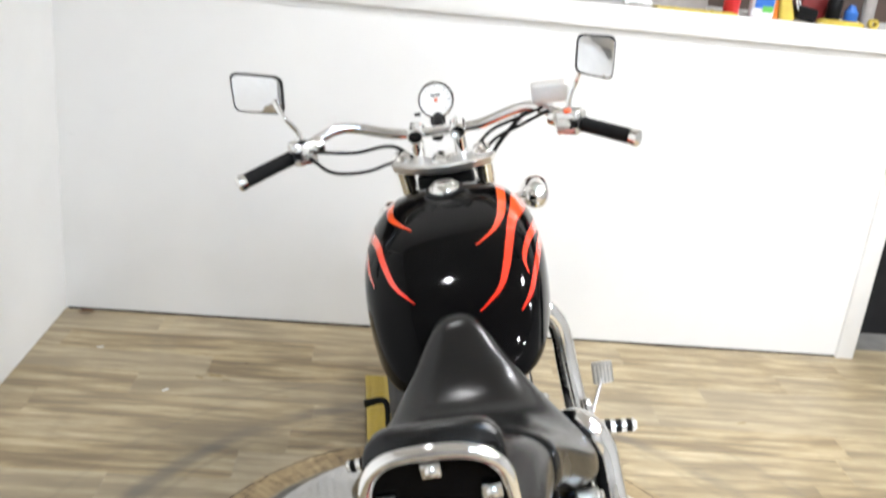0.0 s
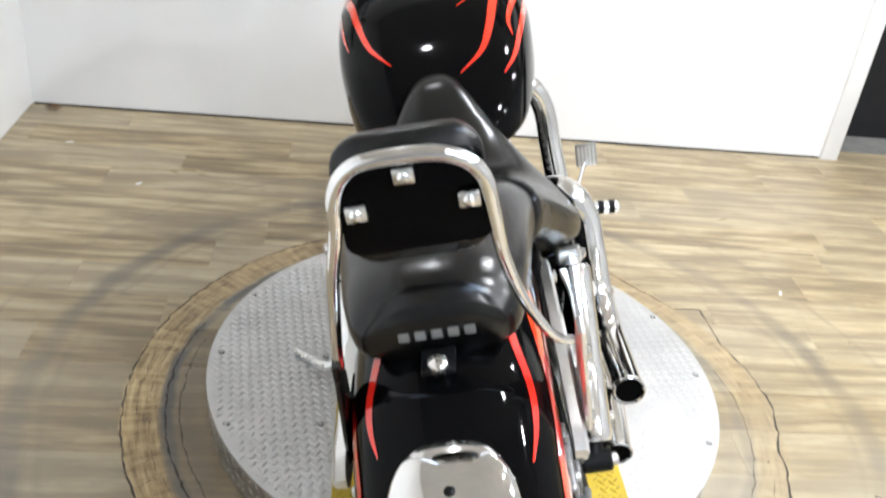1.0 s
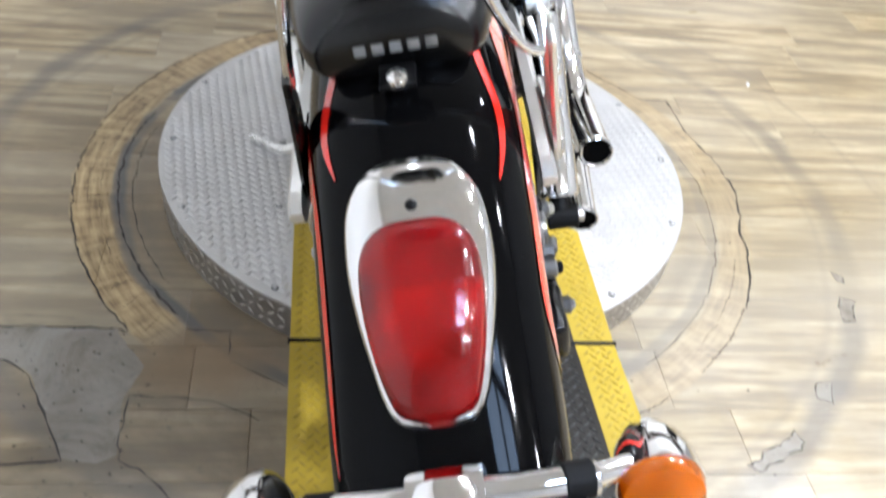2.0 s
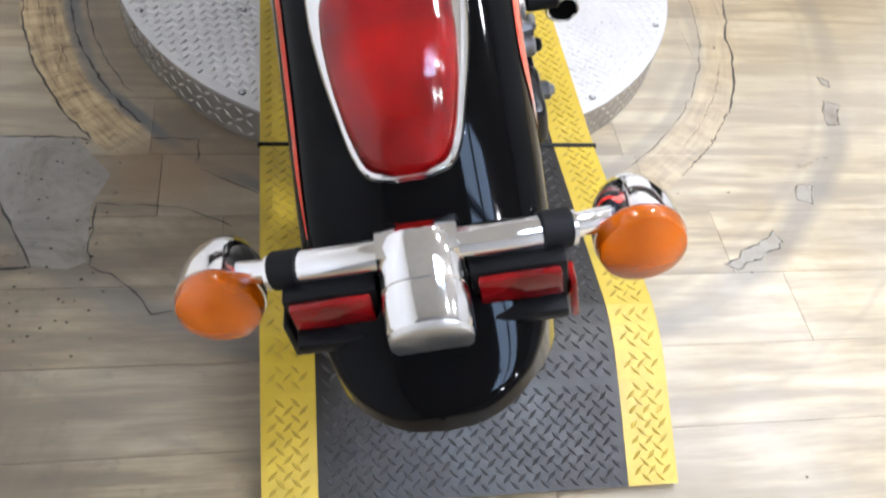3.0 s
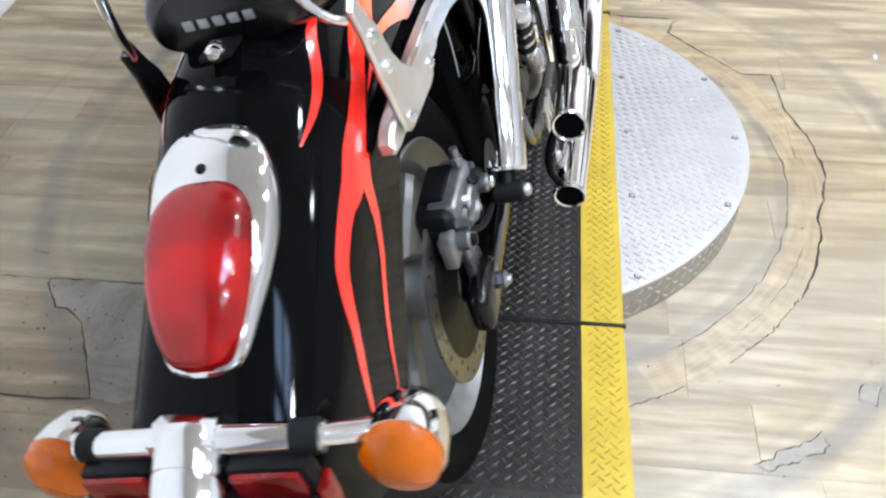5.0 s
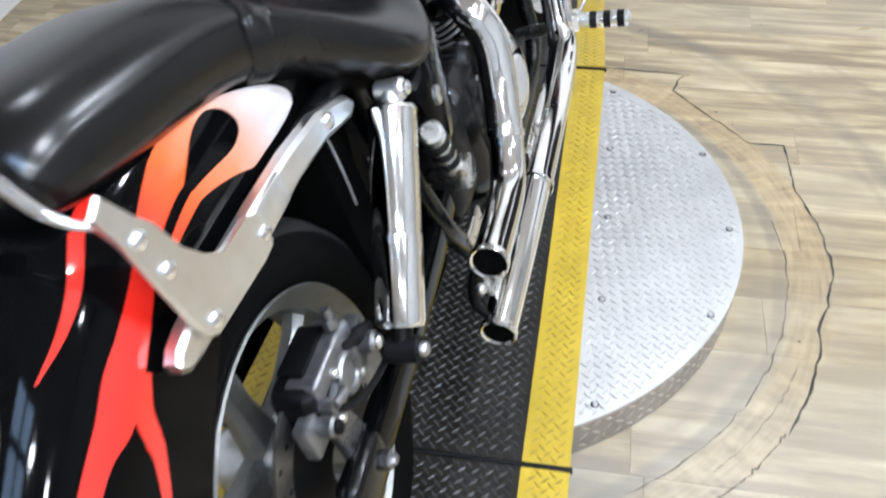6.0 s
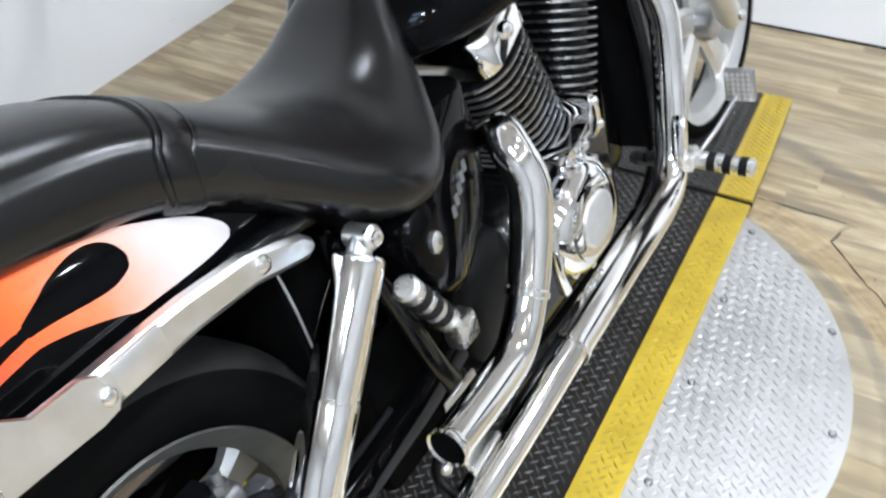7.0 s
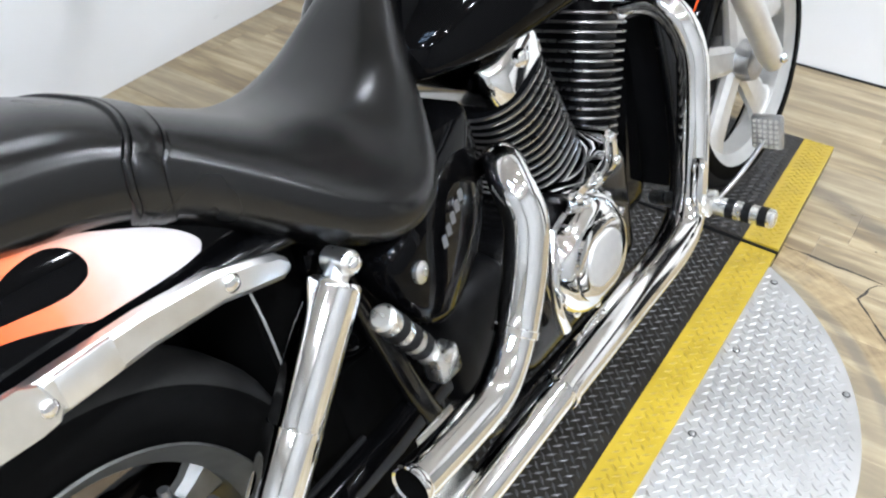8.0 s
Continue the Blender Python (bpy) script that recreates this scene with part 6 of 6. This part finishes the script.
light = part("headlight", lathe([(0.02, 0.0), (0.055, 0.012), (0.08, 0.05), (0.09, 0.10), (0.092, 0.12), (0.085, 0.125)], (0, 0.50, 0.90), (0, 0.62, 0.885), 36), CHROME, bike, "round chrome headlight")
part("lens", lathe([(0.086, 0.122), (0.07, 0.135), (0.03, 0.142), (0.002, 0.143)], (0, 0.50, 0.90), (0, 0.62, 0.885), 36), MIRROR, light)
STEER = None
# added block: keeps the space between engine and pipe dark
part("engine_gap_block", box(-0.08, 0.15, 0.22, 0.06, 0.35, 0.58, 0.05, 4), BLACK, bike, "added glossy black block filling the dark gap before the engine")
part("radiator", box(-0.11, 0.375, 0.24, 0.11, 0.415, 0.68, 0.008), PLASTIC, bike, "black radiator")
STEER = TURN
ffv = []
for k in range(23):
    a = radians(20 + 150 * k / 22)
    ffv.append([AX_F + Vector((x, math.cos(a) * r, math.sin(a) * r)) for x, r in ((-0.068, 0.300), (-0.068, 0.325), (-0.056, 0.342), (-0.03, 0.351), (0.03, 0.351), (0.056, 0.342), (0.068, 0.325), (0.068, 0.300))])
fender_f = part("front_fender", rings(ffv, False, False), BLACK, bike, "glossy black front fender")


def front_at(u, x):
    r = 0.3535 - 0.010 * (abs(x) / 0.056) ** 3
    return AX_F + Vector((x, math.cos(u) * r, math.sin(u) * r))


for s in (-1, 1):
    for pts in ([(0.9, 0.045, 0.006), (1.3, 0.050, 0.009), (1.7, 0.046, 0.007), (2.1, 0.050, 0.005), (2.5, 0.044, 0.0008)], [(0.8, 0.02, 0.004), (1.2, 0.026, 0.007), (1.6, 0.020, 0.006), (2.0, 0.026, 0.004), (2.35, 0.022, 0.0008)]):
        flame(front_at, [(u, s * x, w) for u, x, w in pts], fender_f, TANK_FLAME, 0.0)
STEER = None
# cables
for pts in ([(-0.29, 0.24, 1.11), (-0.25, 0.27, 1.06), (-0.18, 0.33, 1.035), (-0.11, 0.39, 1.03), (-0.06, 0.43, 0.98)], [(-0.28, 0.25, 1.12), (-0.2, 0.33, 1.085), (-0.11, 0.37, 1.075), (-0.05, 0.42, 1.0)], [(0.25, 0.27, 1.13), (0.19, 0.315, 1.105), (0.13, 0.35, 1.08), (0.08, 0.40, 1.03)], [(0.26, 0.25, 1.125), (0.2, 0.31, 1.09), (0.14, 0.35, 1.06), (0.08, 0.42, 1.0)]):
    pipe("cable", pts, 0.0042, RUBBER, bars, segs=8)
pipe("brake_hose", [(0.25, 0.29, 1.13), (0.19, 0.35, 1.09), (0.10, 0.46, 0.95), (0.09, 0.6, 0.7), (0.09, 0.75, 0.45)], 0.0055, RUBBER, segs=8)

# rear caliper
STEER = Matrix.Translation((0.006, -0.036, 0.004))
cal = part("rear_caliper", rings([[(x, -0.80 + y * k, 0.468 + z * k) for y, z in rounded(0.062, 0.036, 0.02)] for x, k in ((0.070, 0.9), (0.078, 1.0), (0.112, 1.0), (0.122, 0.86))]), DARK, bike, "dark rear brake caliper")
part("piston_housing", lathe([(0.027, 0), (0.027, 0.022), (0.024, 0.026), (0.017, 0.026), (0.015, 0.022), (0.003, 0.022)], (0.110, -0.785, 0.462), (0.2, -0.785, 0.462), 24), CAST, cal, "grey caliper piston housing", 30)
part("bridge", box(0.085, -0.845, 0.478, 0.128, -0.735, 0.506, 0.007, 3), CAST, cal, "grey caliper bridge")
part("mounting_lug", merged(cyl((0.10, -0.728, 0.452), (0.146, -0.728, 0.452), 0.014, segs=16, bevel=0.003), box(0.10, -0.75, 0.425, 0.125, -0.70, 0.475, 0.005)), CAST, cal)
part("pin_bolt", bolt_head((0.146, -0.728, 0.452), (1, 0, 0), 0.009, 0.008), BRUSHED, cal)
part("mounting_lug", merged(cyl((0.10, -0.858, 0.458), (0.140, -0.858, 0.458), 0.013, segs=16, bevel=0.003), box(0.10, -0.885, 0.43, 0.12, -0.84, 0.48, 0.005)), CAST, cal)
part("pin_bolt", bolt_head((0.140, -0.858, 0.458), (1, 0, 0), 0.009, 0.008), DARK, cal)
part("bleed_nipple", merged(cyl((0.118, -0.755, 0.49), (0.118, -0.752, 0.535), 0.006, segs=10), cyl((0.118, -0.754, 0.508), (0.118, -0.753, 0.520), 0.010, segs=6)), CAST, cal)
part("banjo_bolt", bolt_head((0.125, -0.838, 0.47), (1, 0, 0), 0.007, 0.010), COPPER, cal)
part("cylinder_web", rings([[(x, -0.815 + y * k, 0.455 + z * k) for y, z in [(a * 0.9 - b * 0.42, a * 0.42 + b * 0.9) for a, b in rounded(0.040, 0.016, 0.010)]] for x, k in ((0.104, 1.0), (0.124, 1.0), (0.130, 0.85))]), CAST, cal, "cast rib across the caliper", 30)
part("slide_pin", merged(cyl((0.126, -0.770, 0.486), (0.126, -0.700, 0.452), 0.0075, segs=14, bevel=0.001), cyl((0.126, -0.742, 0.4725), (0.126, -0.716, 0.460), 0.0105, segs=14, bevel=0.002)), RUBBER, cal, "rubber-booted slide pin")
for y, z in ((-0.806, 0.486), (-0.762, 0.436), (-0.832, 0.44)):
    part("bolt", bolt_head((0.128, y, z), (1, 0, 0), 0.0065, 0.007), BRUSHED, cal)
part("hose_union", merged(cyl((0.120, -0.842, 0.474), (0.138, -0.842, 0.474), 0.010, segs=6), cyl((0.138, -0.842, 0.474), (0.140, -0.815, 0.468), 0.006, segs=10)), CAST, cal)
part("pad_cover", box(0.075, -0.83, 0.50, 0.108, -0.755, 0.513, 0.003), DARK, cal)
part("torque_arm", slab([(-0.85, 0.45), (-0.81, 0.44), (-0.79, 0.37), (-0.80, 0.335), (-0.83, 0.335), (-0.845, 0.37)], 0, 0.112, 0.124, 0.003), CAST, cal)
part("caliper_hose", tube([(0.128, -0.845, 0.47), (0.140, -0.80, 0.432), (0.135, -0.70, 0.40), (0.12, -0.6, 0.385), (0.11, -0.5, 0.38)], 0.0045, 8), RUBBER, cal)
STEER = None
part("swing_end", box(0.118, -0.935, 0.320, 0.152, -0.835, 0.388, 0.014, 3), FRAME, bike, "black swing arm end")

# side stand
part("side_stand", tube([(-0.10, -0.10, 0.25), (-0.19, -0.105, 0.225), (-0.271, -0.106, 0.206), (-0.363, -0.092, 0.178), (-0.408, -0.052, 0.172), (-0.455, -0.004, 0.172)], [0.014, 0.013, 0.012, 0.0105, 0.009, 0.007]), BRUSHED, bike, "bright curved side stand")
